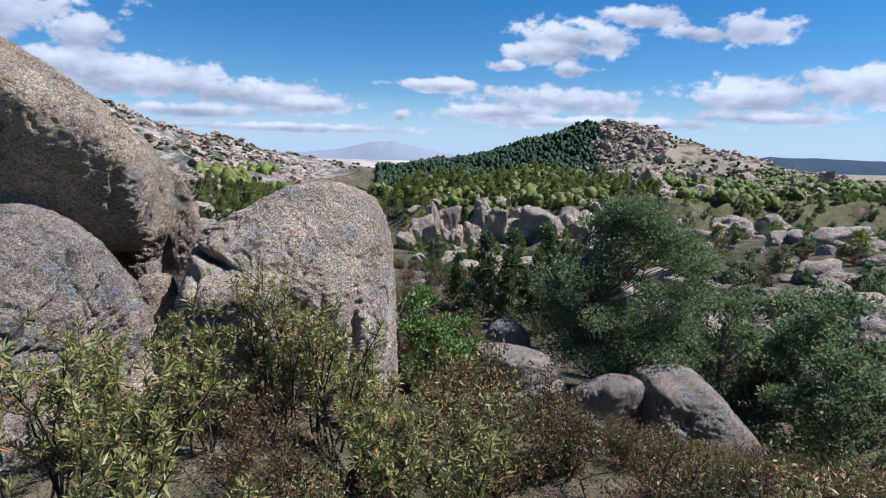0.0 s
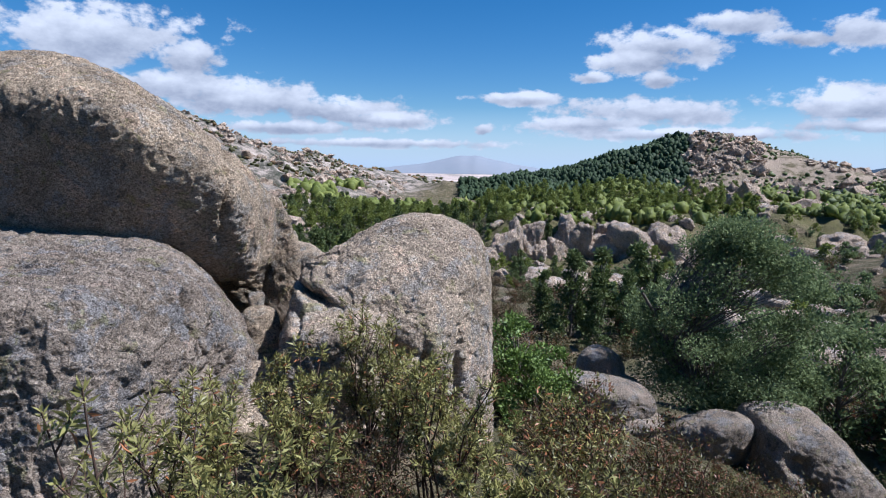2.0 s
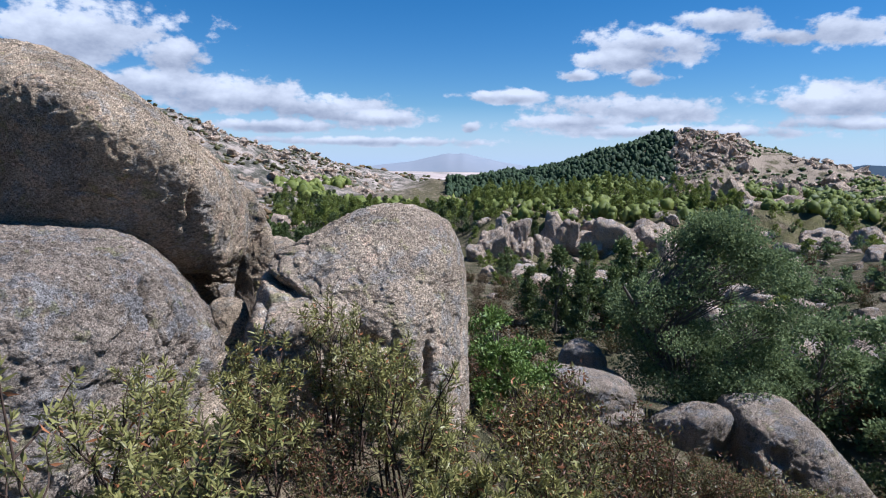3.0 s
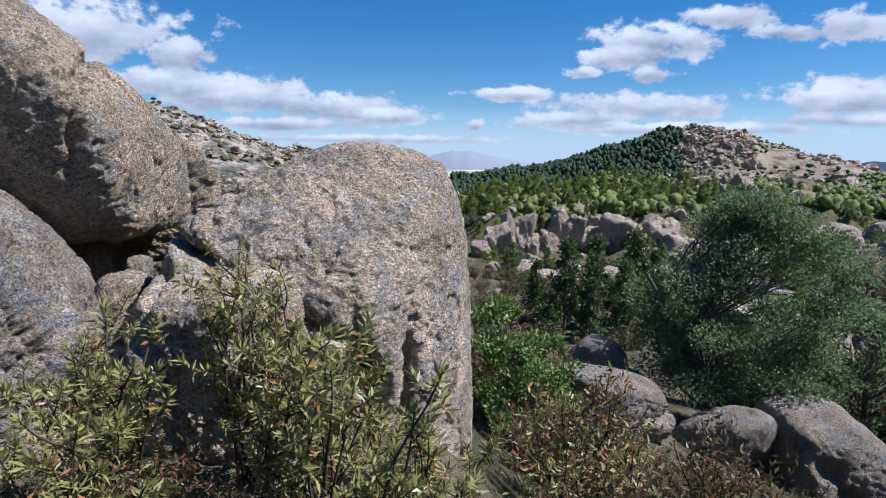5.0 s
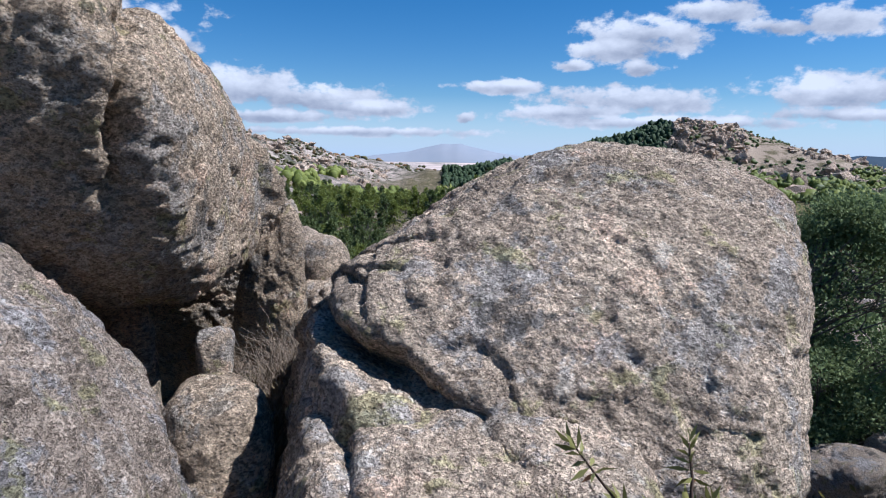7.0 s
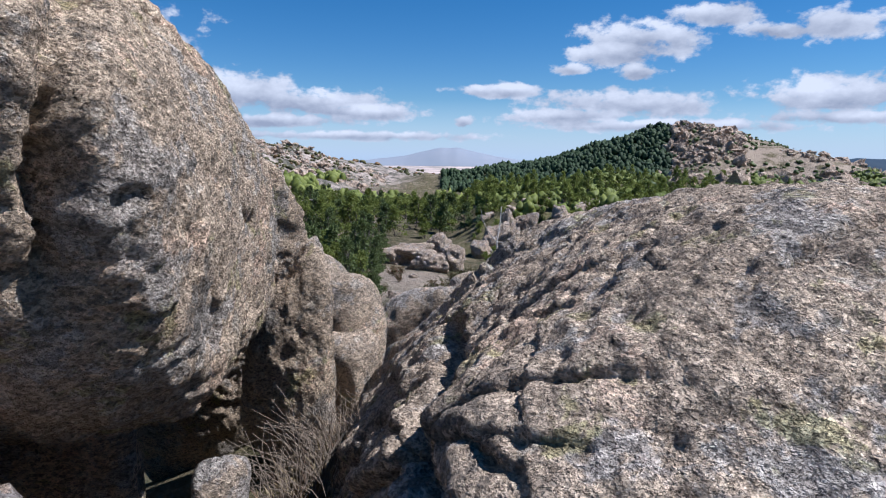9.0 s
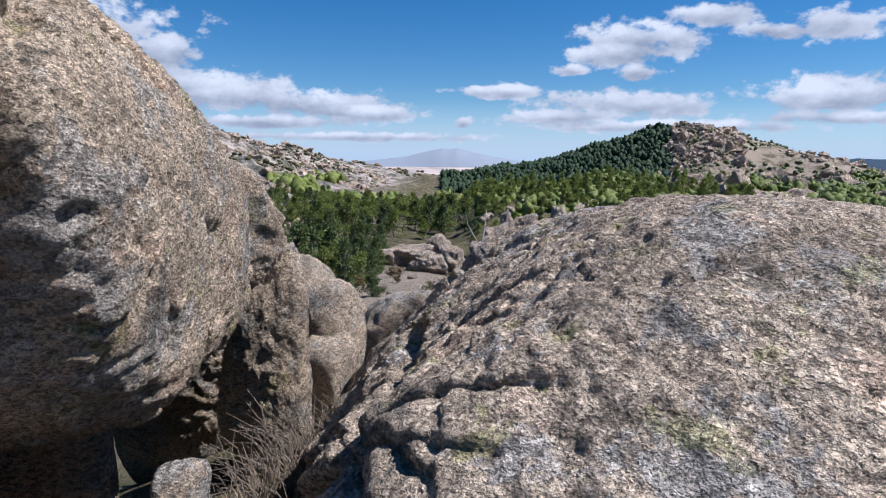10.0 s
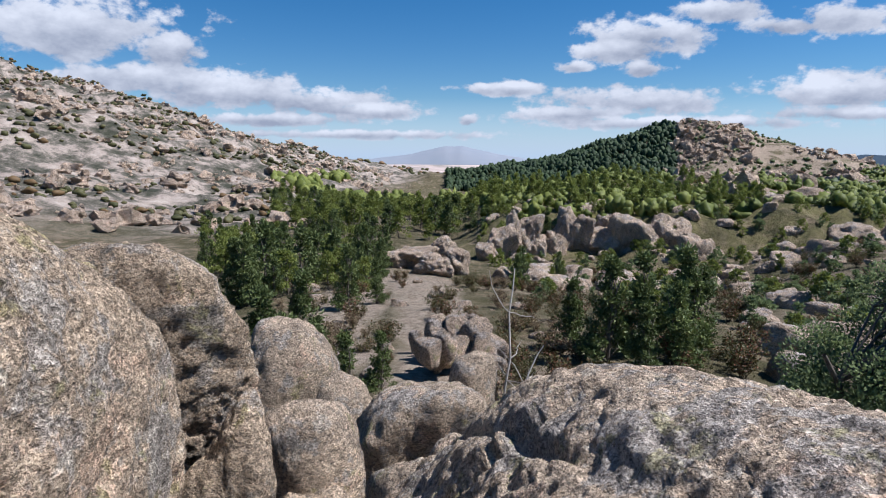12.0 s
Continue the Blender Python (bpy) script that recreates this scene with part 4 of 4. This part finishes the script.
# scrub on the slope below
SHRUBS = [shrub_parts(60 + k, 1.25, 0.75, 0.075, 0.022, 1500, (ROCKROSE_DRY, ROCKROSE, ROCKROSE_DRY, SCRUB)[k], 12) for k in range(4)]
rng = np.random.default_rng(9)
for k in range(190):
    x, y = rng.uniform(-0.3, 8.5), rng.uniform(3.0, 14.5)
    if x < 0.25 and 5.0 < y < 9.5:
        x += 0.6
    by_pale = 0.11 * y < x < 0.30 * y and y > 6.5
    if by_pale and abs(x - 2.3) < 1.5 and y > 11.8 or (x > 3.2 and y > 9.0 + 0.4 * max(0, 6 - x)):
        continue
    size = rng.uniform(0.65, 1.1) * (0.75 if y < 6 else 1.0) * (0.45 if by_pale else 1.0) * (0.42 if x > 0.371 * y - 0.7 and y > 5 else 1.0)
    shrub("rockrose_bush", SHRUBS[k % 4], on_ground(x, y), size, rng.uniform(0, 6), ("dry brownish rockrose bush on the slope", "green rockrose bush on the slope", "dull olive rockrose bush on the slope", "twiggy heather-brown bush on the slope")[k % 4], group="bushes on the slope")

for k in range(130):
    y = rng.uniform(5.2, 13.5)
    x = 0.371 * y - 0.6 + rng.uniform(0, 5.5)
    if x > 3.4 and y > 12.0:
        continue
    shrub("low_bush", SHRUBS[k % 4], on_ground(x, y), rng.uniform(0.30, 0.5), rng.uniform(0, 6), ("low dry brownish bush on the slope", "low green rockrose on the slope", "low olive bush on the slope", "low twiggy brown bush on the slope")[k % 4], group="low bushes on the slope")

# low plants along the path itself
rng = np.random.default_rng(19)
for x, y in ((-0.45, 2.75), (-0.75, 3.05), (-0.95, 3.45), (-1.3, 3.75), (-0.55, 2.35), (-0.3, 2.0), (-1.2, 4.1), (-1.5, 4.25), (-0.25, 1.55), (-0.4, 1.15), (-1.15, 3.1), (-0.85, 2.6), (0.15, 2.2), (0.25, 1.7), (-1.9, 4.25)):
    shrub("low_rockrose", SHRUBS[int(rng.integers(4))], on_ground(x, y, 0.02), rng.uniform(0.34, 0.44), rng.uniform(0, 6), "low trodden rockrose plant on the path", group="low plants on the path")

# trees below the boulders
shrub("leafy_bush", tree_parts(71, 2.3, 1.0, 0.10, 0.05, 5200, BRIGHT, 34, 0.1, 0.05), on_ground(0.15, 12.0), 0.95, 0, "bright green leafy bush beside the boulders")
shrub("leafy_bush", tree_parts(72, 1.9, 1.0, 0.10, 0.05, 4200, BRIGHT, 28, 0.1, 0.05), on_ground(0.55, 10.9), 0.8, 0, "low bright green leafy bush")
tree("holm_oak", tree_parts(73, 6.0, 2.6, 0.085, 0.05, 60000, OAK, 120, 0.20, 0.15), on_ground(6.3, 17.2, 0.2), 1, 0.4, "wide dark green holm oak with bare grey inner branches")
OAK2 = tree_parts(74, 3.6, 1.9, 0.14, 0.08, 7000, OAK, 46, 0.12, 0.10)
for x, y, s in ((9.6, 17.5, 1.0), (10.8, 14.2, 0.9), (12.5, 16.5, 1.1), (8.8, 21, 1.1), (14, 21, 1.2), (11.2, 11.3, 0.8)):
    tree("holm_oak", OAK2, on_ground(x, y, 0.2), s, x * 3, "dark green bushy holm oak on the slope", "oaks on the slope")

# dead branches and dry grass in the cleft
def dead_shrub(at, seed, h, label):
    rng = np.random.default_rng(seed)
    root = empty("dead_shrub", at)
    tagged(root, label, "dead shrub")
    for s in range(3):
        sh = Shape()
        a = rng.uniform(0, 6.3)
        main, _ = bent(rng, (0, 0, -0.1), (math.cos(a) * 0.3, math.sin(a) * 0.3, 1), h * (1.0, 0.6, 0.5)[s], 8, 0.12)
        sh.tube(main, np.linspace(0.016, 0.005, 9))
        for q in range(5):
            i = rng.integers(2, 8)
            br, _ = bent(rng, main[i], rng.normal(0, 1, 3) + [0, 0, 0.6], h * rng.uniform(0.15, 0.45), 6, 0.3)
            sh.tube(br, np.linspace(0.007, 0.002, 7), 4)
        part("branch", sh.mesh("branch", BLEACHED), root)
    return root


dead_shrub((-2.05, 11.6, 0.0), 81, 1.65, "bleached bare dead shrub with forked branches")


DEADTWIG = bark("dead_twig", (0.10, 0.075, 0.055), (0.26, 0.205, 0.155))


def grass_tuft(at, seed, h, spread, count, label, twigs=10):
    rng = np.random.default_rng(seed)
    root = empty("dry_grass_tuft", at)
    tagged(root, label, "grass", "dry grass in the cleft")
    sh = Shape()
    base = rng.normal(0, spread * 0.4, (count, 3)) * [1, 1, 0.1]
    sh.leaves(base, rng.normal(0, 0.45, (count, 3)) * [1, 1, 0] + [0, 0, 1.0], h * 0.55, 0.0026, rng, 0.1)
    part("blade_clump", sh.mesh("blade_clump", DRY), root)
    tw = Shape()
    for k in range(twigs):
        br, _ = bent(rng, base[k], (rng.normal(0, 0.5), rng.normal(0, 0.5), 1), h * rng.uniform(0.7, 1.4), 6, 0.38)
        tw.tube(br, np.linspace(0.0035, 0.0014, 7), 3)
    part("twig_tangle", tw.mesh("twig_tangle", DEADTWIG), root)
    return root


for x, y, z, h, s in ((-2.95, 7.0, 0.35, 0.42, 0.20), (-3.0, 7.45, 0.35, 0.46, 0.22), (-2.98, 7.9, 0.25, 0.55, 0.22), (-2.90, 7.7, 0.25, 0.5, 0.2), (-2.92, 8.3, 0.15, 0.6, 0.2), (-2.90, 6.75, 0.35, 0.32, 0.15), (-2.85, 8.8, 0.0, 0.55, 0.2)):
    grass_tuft((x, y, z), int(x * 100 + y * 77) % 1000, h, s, 900, "tangle of dry straw grass and dead twigs in the cleft", 190)
rock("rock", (-2.95, 7.6, -0.35), (0.45, 1.2, 0.6), 0, 91, 5, 7, label="dark rubble-filled floor stone of the cleft")

# ---- middle distance: path, heap of blocks, lone bushes ----
BUSH = [shrub_parts(110 + k, 1.3, 0.8, 0.13, 0.05, 900, (SCRUB, DRY, ROCKROSE_DRY)[k], 8) for k in range(3)]
rng = np.random.default_rng(12)
for k in range(190):
    y = rng.uniform(14, 80)
    x = rng.uniform(-0.34, 0.12) * y - 1
    if abs(x + 0.115 * y + 0.6) < 0.6 + 0.008 * y:      # bare sandy path
        continue
    shrub("scrub_bush", BUSH[k % 3], on_ground(x, y), rng.uniform(0.5, 1.3), rng.uniform(0, 6), ("olive-brown scrub bush on sandy ground", "straw-coloured dry bush on sandy ground", "dull green rockrose bush on sandy ground")[k % 3], group="bushes by the path")
for k in range(210):
    y = rng.uniform(17, 100)
    x = rng.uniform(0.06, 0.85) * y - 1
    if y < 26 and 1.5 < x < 7.5:
        continue
    shrub("scrub_bush", BUSH[(0, 2, 0)[k % 3]], on_ground(x, y), rng.uniform(0.6, 1.6), rng.uniform(0, 6), ("olive-brown scrub bush between rocks", "dull green rockrose bush between rocks", "olive-brown scrub bush between rocks")[k % 3], group="bushes between the rocks")
for k in range(34):
    x, y = -3.0 + rng.normal(0, 1.4), 36 + rng.normal(0, 2.2)
    h = max(0.4, 2.6 * math.exp(-((x + 3.0) / 2.2) ** 2))
    rock("block", (x, y, float(height(x, y)[0]) + h * rng.uniform(0.1, 0.75)), (rng.uniform(0.3, 0.8), rng.uniform(0.3, 0.7), rng.uniform(0.5, 1.0)), rng.uniform(0, 90), 200 + k, 4, 7, label="jointed pale granite block in a heap", group="heap of granite blocks", material=GRANITE_MID, tilt=rng.uniform(-20, 20))
LOOSE = []
for k in range(8):
    x, y = 14 + 3.1 * k, 30 + 4.3 * k
    ob = rock("loose_rock", (x, y, float(height(x, y)[0]) + 0.1), (1.0, rng.uniform(0.7, 1.1), rng.uniform(0.55, 0.85)), 0, 260 + k, 4, 6, 0.12, group="loose rocks on the slope", material=GRANITE_MID)
    LOOSE.append(ob)


def scatter_rocks(n, seed, xs, ys, sizes, slope=None):
    rng = np.random.default_rng(seed)
    for k in range(n):
        y = rng.uniform(*ys)
        x = rng.uniform(*xs) if slope is None else rng.uniform(*slope) * y
        s = rng.uniform(*sizes) ** 1.0 * rng.uniform(0.5, 1.0)
        src = LOOSE[rng.integers(8)]
        ob = copy_thing(src, pose(x, y, float(height(x, y)[0]) + s * 0.15, rng.uniform(-15, 15), rng.uniform(-15, 15), rng.uniform(0, 360)) @ Matrix.Diagonal((s, s, s, 1)))


scatter_rocks(50, 31, None, (15, 75), (0.25, 0.9), (-0.30, 0.06))
scatter_rocks(125, 32, None, (28, 110), (0.6, 2.2), (0.36, 0.85))
scatter_rocks(50, 33, None, (80, 100), (0.8, 2.6), (0.0, 0.40))
scatter_rocks(55, 34, None, (104, 150), (0.8, 2.4), (0.0, 0.46))


# ---- the outcrop on the scarp: domes and pinnacles (across, ahead, foot, half width, half height) ----
def outcrop(rows, seed, label, p=6):
    for k, (x, y, z, w, h) in enumerate(rows):
        rock("outcrop_rock", (x, y, z + h * 0.55), (w, w * 0.9, h), (k * 47) % 40 - 20, seed + k, 5, p, 0.20, label, "rocks of the outcrop", GRANITE_MID)


outcrop([(27.0, 116, -15.5, 5.0, 4.2), (33.5, 115, -17.5, 4.6, 5.6), (36.5, 112, -19, 4.0, 4.8), (40.5, 108, -20.5, 4.0, 3.8), (45.5, 104, -21.5, 3.6, 3.6),
         (31.0, 110, -18.5, 3.4, 3.4), (21.5, 118, -14.5, 3.8, 2.6), (23.0, 122, -12.5, 2.4, 2.6)], 300, "smooth grey granite dome of a rocky outcrop")
outcrop([(15.0, 118, -14.8, 2.6, 4.4), (17.6, 117, -14.5, 1.6, 3.6), (4.6, 112, -16.0, 1.6, 5.4), (6.9, 114, -15.5, 2.4, 4.8), (2.2, 110, -16.5, 2.9, 4.0),
         (0.2, 108, -16.5, 2.2, 2.8), (8.6, 112, -17, 2.4, 3.4), (11.5, 113, -16.5, 1.9, 3.0), (5.4, 106, -18.0, 2.4, 2.6), (2.0, 104, -18.2, 1.8, 2.0), (9.5, 107, -18.5, 1.8, 2.6), (12.5, 116, -15.5, 1.6, 2.6)], 320, "upright jointed granite pinnacle of a rocky outcrop", 7)
outcrop([(-10.5, 92, -13.6, 3.2, 2.0), (-7.2, 93, -13.4, 1.7, 2.6), (-7.6, 84, -13.0, 2.6, 1.7), (-13.5, 90, -13.6, 1.8, 1.4), (-4.5, 88, -13.2, 1.6, 1.8)], 350, "low pale granite outcrop by the path")
outcrop([(43, 88, -15.5, 4.2, 3.2), (47, 90, -14.5, 4.0, 3.4), (40, 84, -16, 2.6, 2.4), (51, 86, -15, 3.0, 3.0), (62, 112, -12.5, 4, 2.2), (55, 116, -12.5, 3.4, 1.8), (68, 108, -12, 3.4, 2.6), (60, 100, -13, 3.0, 2.0)], 370, "layered tan granite outcrop on the bank")
outcrop([(30, 232, -15.5, 5.0, 3.4), (36, 236, -14.5, 4.2, 4.0), (92, 252, -18.5, 8, 1.8), (44, 210, -15.5, 3.4, 2.2), (60, 190, -15.0, 4, 2.0), (75, 170, -14.5, 3, 2.2)], 390, "far pale granite knoll among young pines")

# ---- trees of the middle distance ----
PINE_DARK = leafy("dense_pine_needle", (0.020, 0.042, 0.016), (0.060, 0.095, 0.034), None, 0, 0.7)
CONIFERS = [tree_parts(400 + k, 6.0, 1.7, 0.30, 0.12, 3200, PINE, 60, 0.10, 0.11, 1.0) for k in range(3)]
PINES = [tree_parts(410 + k, 6.0, 2.5, 0.42, 0.22, 1100, (PINE_SUNNY, PINE_SUNNY, PINE, PINE_SUNNY)[k], 34, 0.15, 0.12, 0.8) for k in range(4)]
ROUND = [tree_parts(420 + k, 3.6, 1.8, 0.40, 0.25, 800, (PINE_SUNNY, OAK)[k % 2], 26, 0.05, 0.10) for k in range(2)]
for k, (x, y, s) in enumerate(((4.6, 37, 0.95), (6.6, 38, 0.95), (8.9, 38.5, 1.0), (7.9, 36, 0.75), (3.2, 40, 0.7), (10.8, 41, 0.8), (5.6, 34, 0.6), (-8.2, 24, 0.62), (-9.6, 26, 0.7), (-11.0, 24, 0.7), (-13.5, 27, 0.75), (-7.0, 27, 0.5), (-16.5, 28, 0.5), (-19, 30, 0.5), (-10.2, 33, 0.75), (-6.2, 30, 0.45), (4.2, 88, 0.8), (3.0, 80, 0.7), (9.5, 90, 0.75), (11, 118, 0.8))):
    tree("conifer", CONIFERS[k % 3], on_ground(x, y, 0.2), s, k * 1.3, "dark green bushy conifer", "conifers near the outcrop")
rng = np.random.default_rng(21)


def plant(n, kinds, ulo, uhi, ylo, yhi, slo, shi, name, label, group, keep=None):
    for k in range(n):
        y = rng.uniform(ylo, yhi)
        x = rng.uniform(ulo, uhi) * y
        if keep is not None and not keep(x, y):
            continue
        tree(name, kinds[k % len(kinds)], on_ground(x, y, 0.2), rng.uniform(slo, shi), rng.uniform(0, 6.3), label, group, rng.uniform(0.85, 1.2))


plant(110, [PINES[0], PINES[2], CONIFERS[0]], -0.46, -0.08, 50, 130, 0.5, 0.95, "pine", "young green pine in the valley", "pines in the valley", lambda x, y: x < -0.13 * y - 3)
plant(210, PINES, -0.34, 0.02, 125, 300, 0.8, 1.35, "pine", "green pine in the valley wood", "pines in the valley")
plant(285, [ROUND[0], PINES[1], ROUND[0], PINES[3]], 0.01, 0.42, 126, 235, 0.5, 0.95, "young_pine", "sunlit yellow-green young pine on the shelf", "young pines on the shelf")
plant(250, [ROUND[1], ROUND[0], ROUND[1]], 0.22, 0.88, 40, 200, 0.35, 0.8, "oak_bush", "rounded dark green oak bush between rocks", "oak bushes on the bank")
plant(280, [ROUND[0], ROUND[1], ROUND[0]], -0.02, 0.80, 98, 150, 0.3, 0.65, "scarp_bush", "rounded yellow-green bush on the scarp", "bushes on the scarp")
plant(46, ROUND, 0.0, 0.30, 60, 112, 0.35, 0.7, "oak_bush", "rounded green oak bush below the outcrop", "oak bushes below the outcrop")


# ---- far hillsides: woods, scrub and rocks beyond counting ----
def stuff(name, label, category, spots, sizes, squash, seed, material, level=2, jag=0.3, sink=0.3, flat=False):
    rng = np.random.default_rng(seed)
    d, f = sphere(level)
    vs, fs = [], []
    for k, ((x, y, z), s) in enumerate(zip(spots, sizes)):
        v = d * (1 + jag * fbm(d * 1.7 + rng.uniform(0, 40), 2))[:, None] * [1, rng.uniform(0.7, 1.2), squash * rng.uniform(0.75, 1.25)]
        a = rng.uniform(0, 6.3)
        v = np.stack([v[:, 0] * math.cos(a) - v[:, 1] * math.sin(a), v[:, 0] * math.sin(a) + v[:, 1] * math.cos(a), v[:, 2]], 1) * s
        vs.append(v + [x, y, z + s * squash * (1 - 2 * sink)])
        fs.append(f + k * len(d))
    ob = new(name, mesh_of(name, np.concatenate(vs), np.concatenate(fs), material, flat))
    return tagged(ob, label, category, kind="stuff")


def spots(n, seed, ulo, uhi, ylo, yhi, keep=None):
    rng = np.random.default_rng(seed)
    y = np.sqrt(rng.uniform(ylo ** 2, yhi ** 2, n))
    x = rng.uniform(ulo, uhi, n) * y
    if keep is not None:
        ok = keep(x, y, rng)
        x, y = x[ok], y[ok]
    return np.stack([x, y, height(x, y)], 1), rng


def patchy(x, y, scale, lo):
    return fbm(np.stack([x / scale, y / scale, x * 0 + 3], 1), 3) > lo


pts, r2 = spots(8500, 51, -0.05, 0.40, 300, 780, lambda x, y, r: ((x > 0.06 * y) | (y > 560)) & (x < 0.30 * y + 18 * value_noise(np.stack([x / 30, y / 30, x * 0], 1)) - np.clip(y - 560, 0, 300) * 0.02) & (y > 300 + 0.15 * x))
stuff("pine_wood", "dense dark green pine wood covering the hill", "trees", pts, r2.uniform(1.7, 3.0, len(pts)), 1.5, 1, PINE_DARK, 2, 0.5, 0.2)
pts, r2 = spots(2600, 52, -0.34, 0.10, 270, 450, lambda x, y, r: patchy(x, y, 60, -0.1) & (height(x, y) < -14))
stuff("pine_wood", "bright green pine wood filling the valley", "trees", pts, r2.uniform(1.8, 3.4, len(pts)), 1.3, 2, PINE_SUNNY, 2, 0.5, 0.2)
pts, r2 = spots(9000, 59, 0.0, 0.85, 122, 330, lambda x, y, r: patchy(x, y, 14, -0.20))
stuff("young_pine_wood", "sunlit yellow-green young pines beyond the shelf", "trees", pts, r2.uniform(0.45, 1.35, len(pts)), 1.1, 9, PINE_SUNNY, 2, 0.8, 0.2)
pts, r2 = spots(9500, 53, -1.25, -0.16, 150, 800, lambda x, y, r: patchy(x, y, 35, 0.0))
stuff("mountain_scrub", "dark scrub bushes between the mountain's rocks", "scrub", pts, r2.uniform(0.6, 2.0, len(pts)), 0.7, 3, SCRUB, 2, 0.5, 0.25)
pts, r2 = spots(6500, 54, -1.25, -0.14, 150, 850, lambda x, y, r: patchy(x, y, 28, -0.3))
stuff("mountain_rocks", "pale tan granite rocks strewn over the mountain", "rocks", pts, 0.6 + np.minimum(r2.exponential(1.0, len(pts)), 3.5), 0.75, 4, GRANITE_FAR, 2, 0.9, 0.38, True)
pts, r2 = spots(3400, 55, 0.30, 0.85, 130, 640, lambda x, y, r: patchy(x, y, 30, -0.1))
stuff("hill_rocks", "tan granite rocks strewn over the hillside", "rocks", pts, 0.5 + r2.exponential(0.9, len(pts)), 0.8, 5, GRANITE_FAR, 2, 1.0, 0.4, True)
pts, r2 = spots(4200, 56, 0.26, 0.85, 190, 640, lambda x, y, r: patchy(x, y, 22, 0.0))
stuff("hill_scrub", "green scrub and small oaks over the hillside", "scrub", pts, r2.uniform(0.5, 1.9, len(pts)), 0.85, 6, PINE, 2, 0.5, 0.25)
pts, r2 = spots(600, 57, 0.315, 0.43, 520, 625)
stuff("crest_rocks", "broken grey crags on the hill's crest", "rocks", pts, 0.8 + r2.exponential(0.8, len(pts)), 0.8, 7, GRANITE_FAR, 2, 1.0, 0.4, True)
pts, r2 = spots(900, 58, -0.30, 0.12, 900, 1500, lambda x, y, r: patchy(x, y, 60, 0.1))
stuff("far_scrub", "far dark scrub on the low ridge", "scrub", pts, r2.uniform(2.5, 5.0, len(pts)), 0.6, 8, SCRUB, 2, 0.5, 0.3)


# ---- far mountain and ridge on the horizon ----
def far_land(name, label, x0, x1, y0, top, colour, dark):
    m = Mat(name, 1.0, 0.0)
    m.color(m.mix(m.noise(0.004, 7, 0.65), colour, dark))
    n = 240
    xs = np.linspace(x0, x1, n)
    vs = []
    for q, back in ((0, 0), (0.55, 90), (1.0, 260), (0.0, 900)):
        vs.append(np.stack([xs, np.full(n, y0 + back), -66 + (top(xs) + 66) * q], 1))
    v = np.concatenate(vs)
    i, j = np.meshgrid(np.arange(3), np.arange(n - 1), indexing="ij")
    f = np.stack([i * n + j, i * n + j + 1, (i + 1) * n + j + 1, (i + 1) * n + j], -1).reshape(-1, 4)
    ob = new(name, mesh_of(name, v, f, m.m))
    return tagged(ob, label, "mountain", kind="structure")


def peak_line(x):
    p_ = np.stack([x / 90, x * 0, x * 0], 1)
    return -40 + 112 * np.exp(-np.abs((x + 150) / 330) ** 1.35) * (1 - 0.12 * np.exp(-((x + 150) / 40) ** 2)) + fbm(p_, 4) * 3.0


def ridge_line(x):
    p_ = np.stack([x / 120, x * 0 + 7, x * 0], 1)
    return -62 + 74 * smooth(x, 1450, 1850) * (1 - 0.5 * smooth(x, 2000, 3400)) + fbm(p_, 4) * 3.0


# the blue of distance haze is painted into these base colours
far_land("backdrop_peak", "lone mountain on the horizon, coloured blue-grey as by haze", -1900, 1300, 3900, peak_line, (0.20, 0.235, 0.28), (0.27, 0.28, 0.31))
far_land("backdrop_ridge", "dark blue wooded ridge on the horizon", 1300, 3600, 2700, ridge_line, (0.035, 0.055, 0.085), (0.06, 0.08, 0.10))
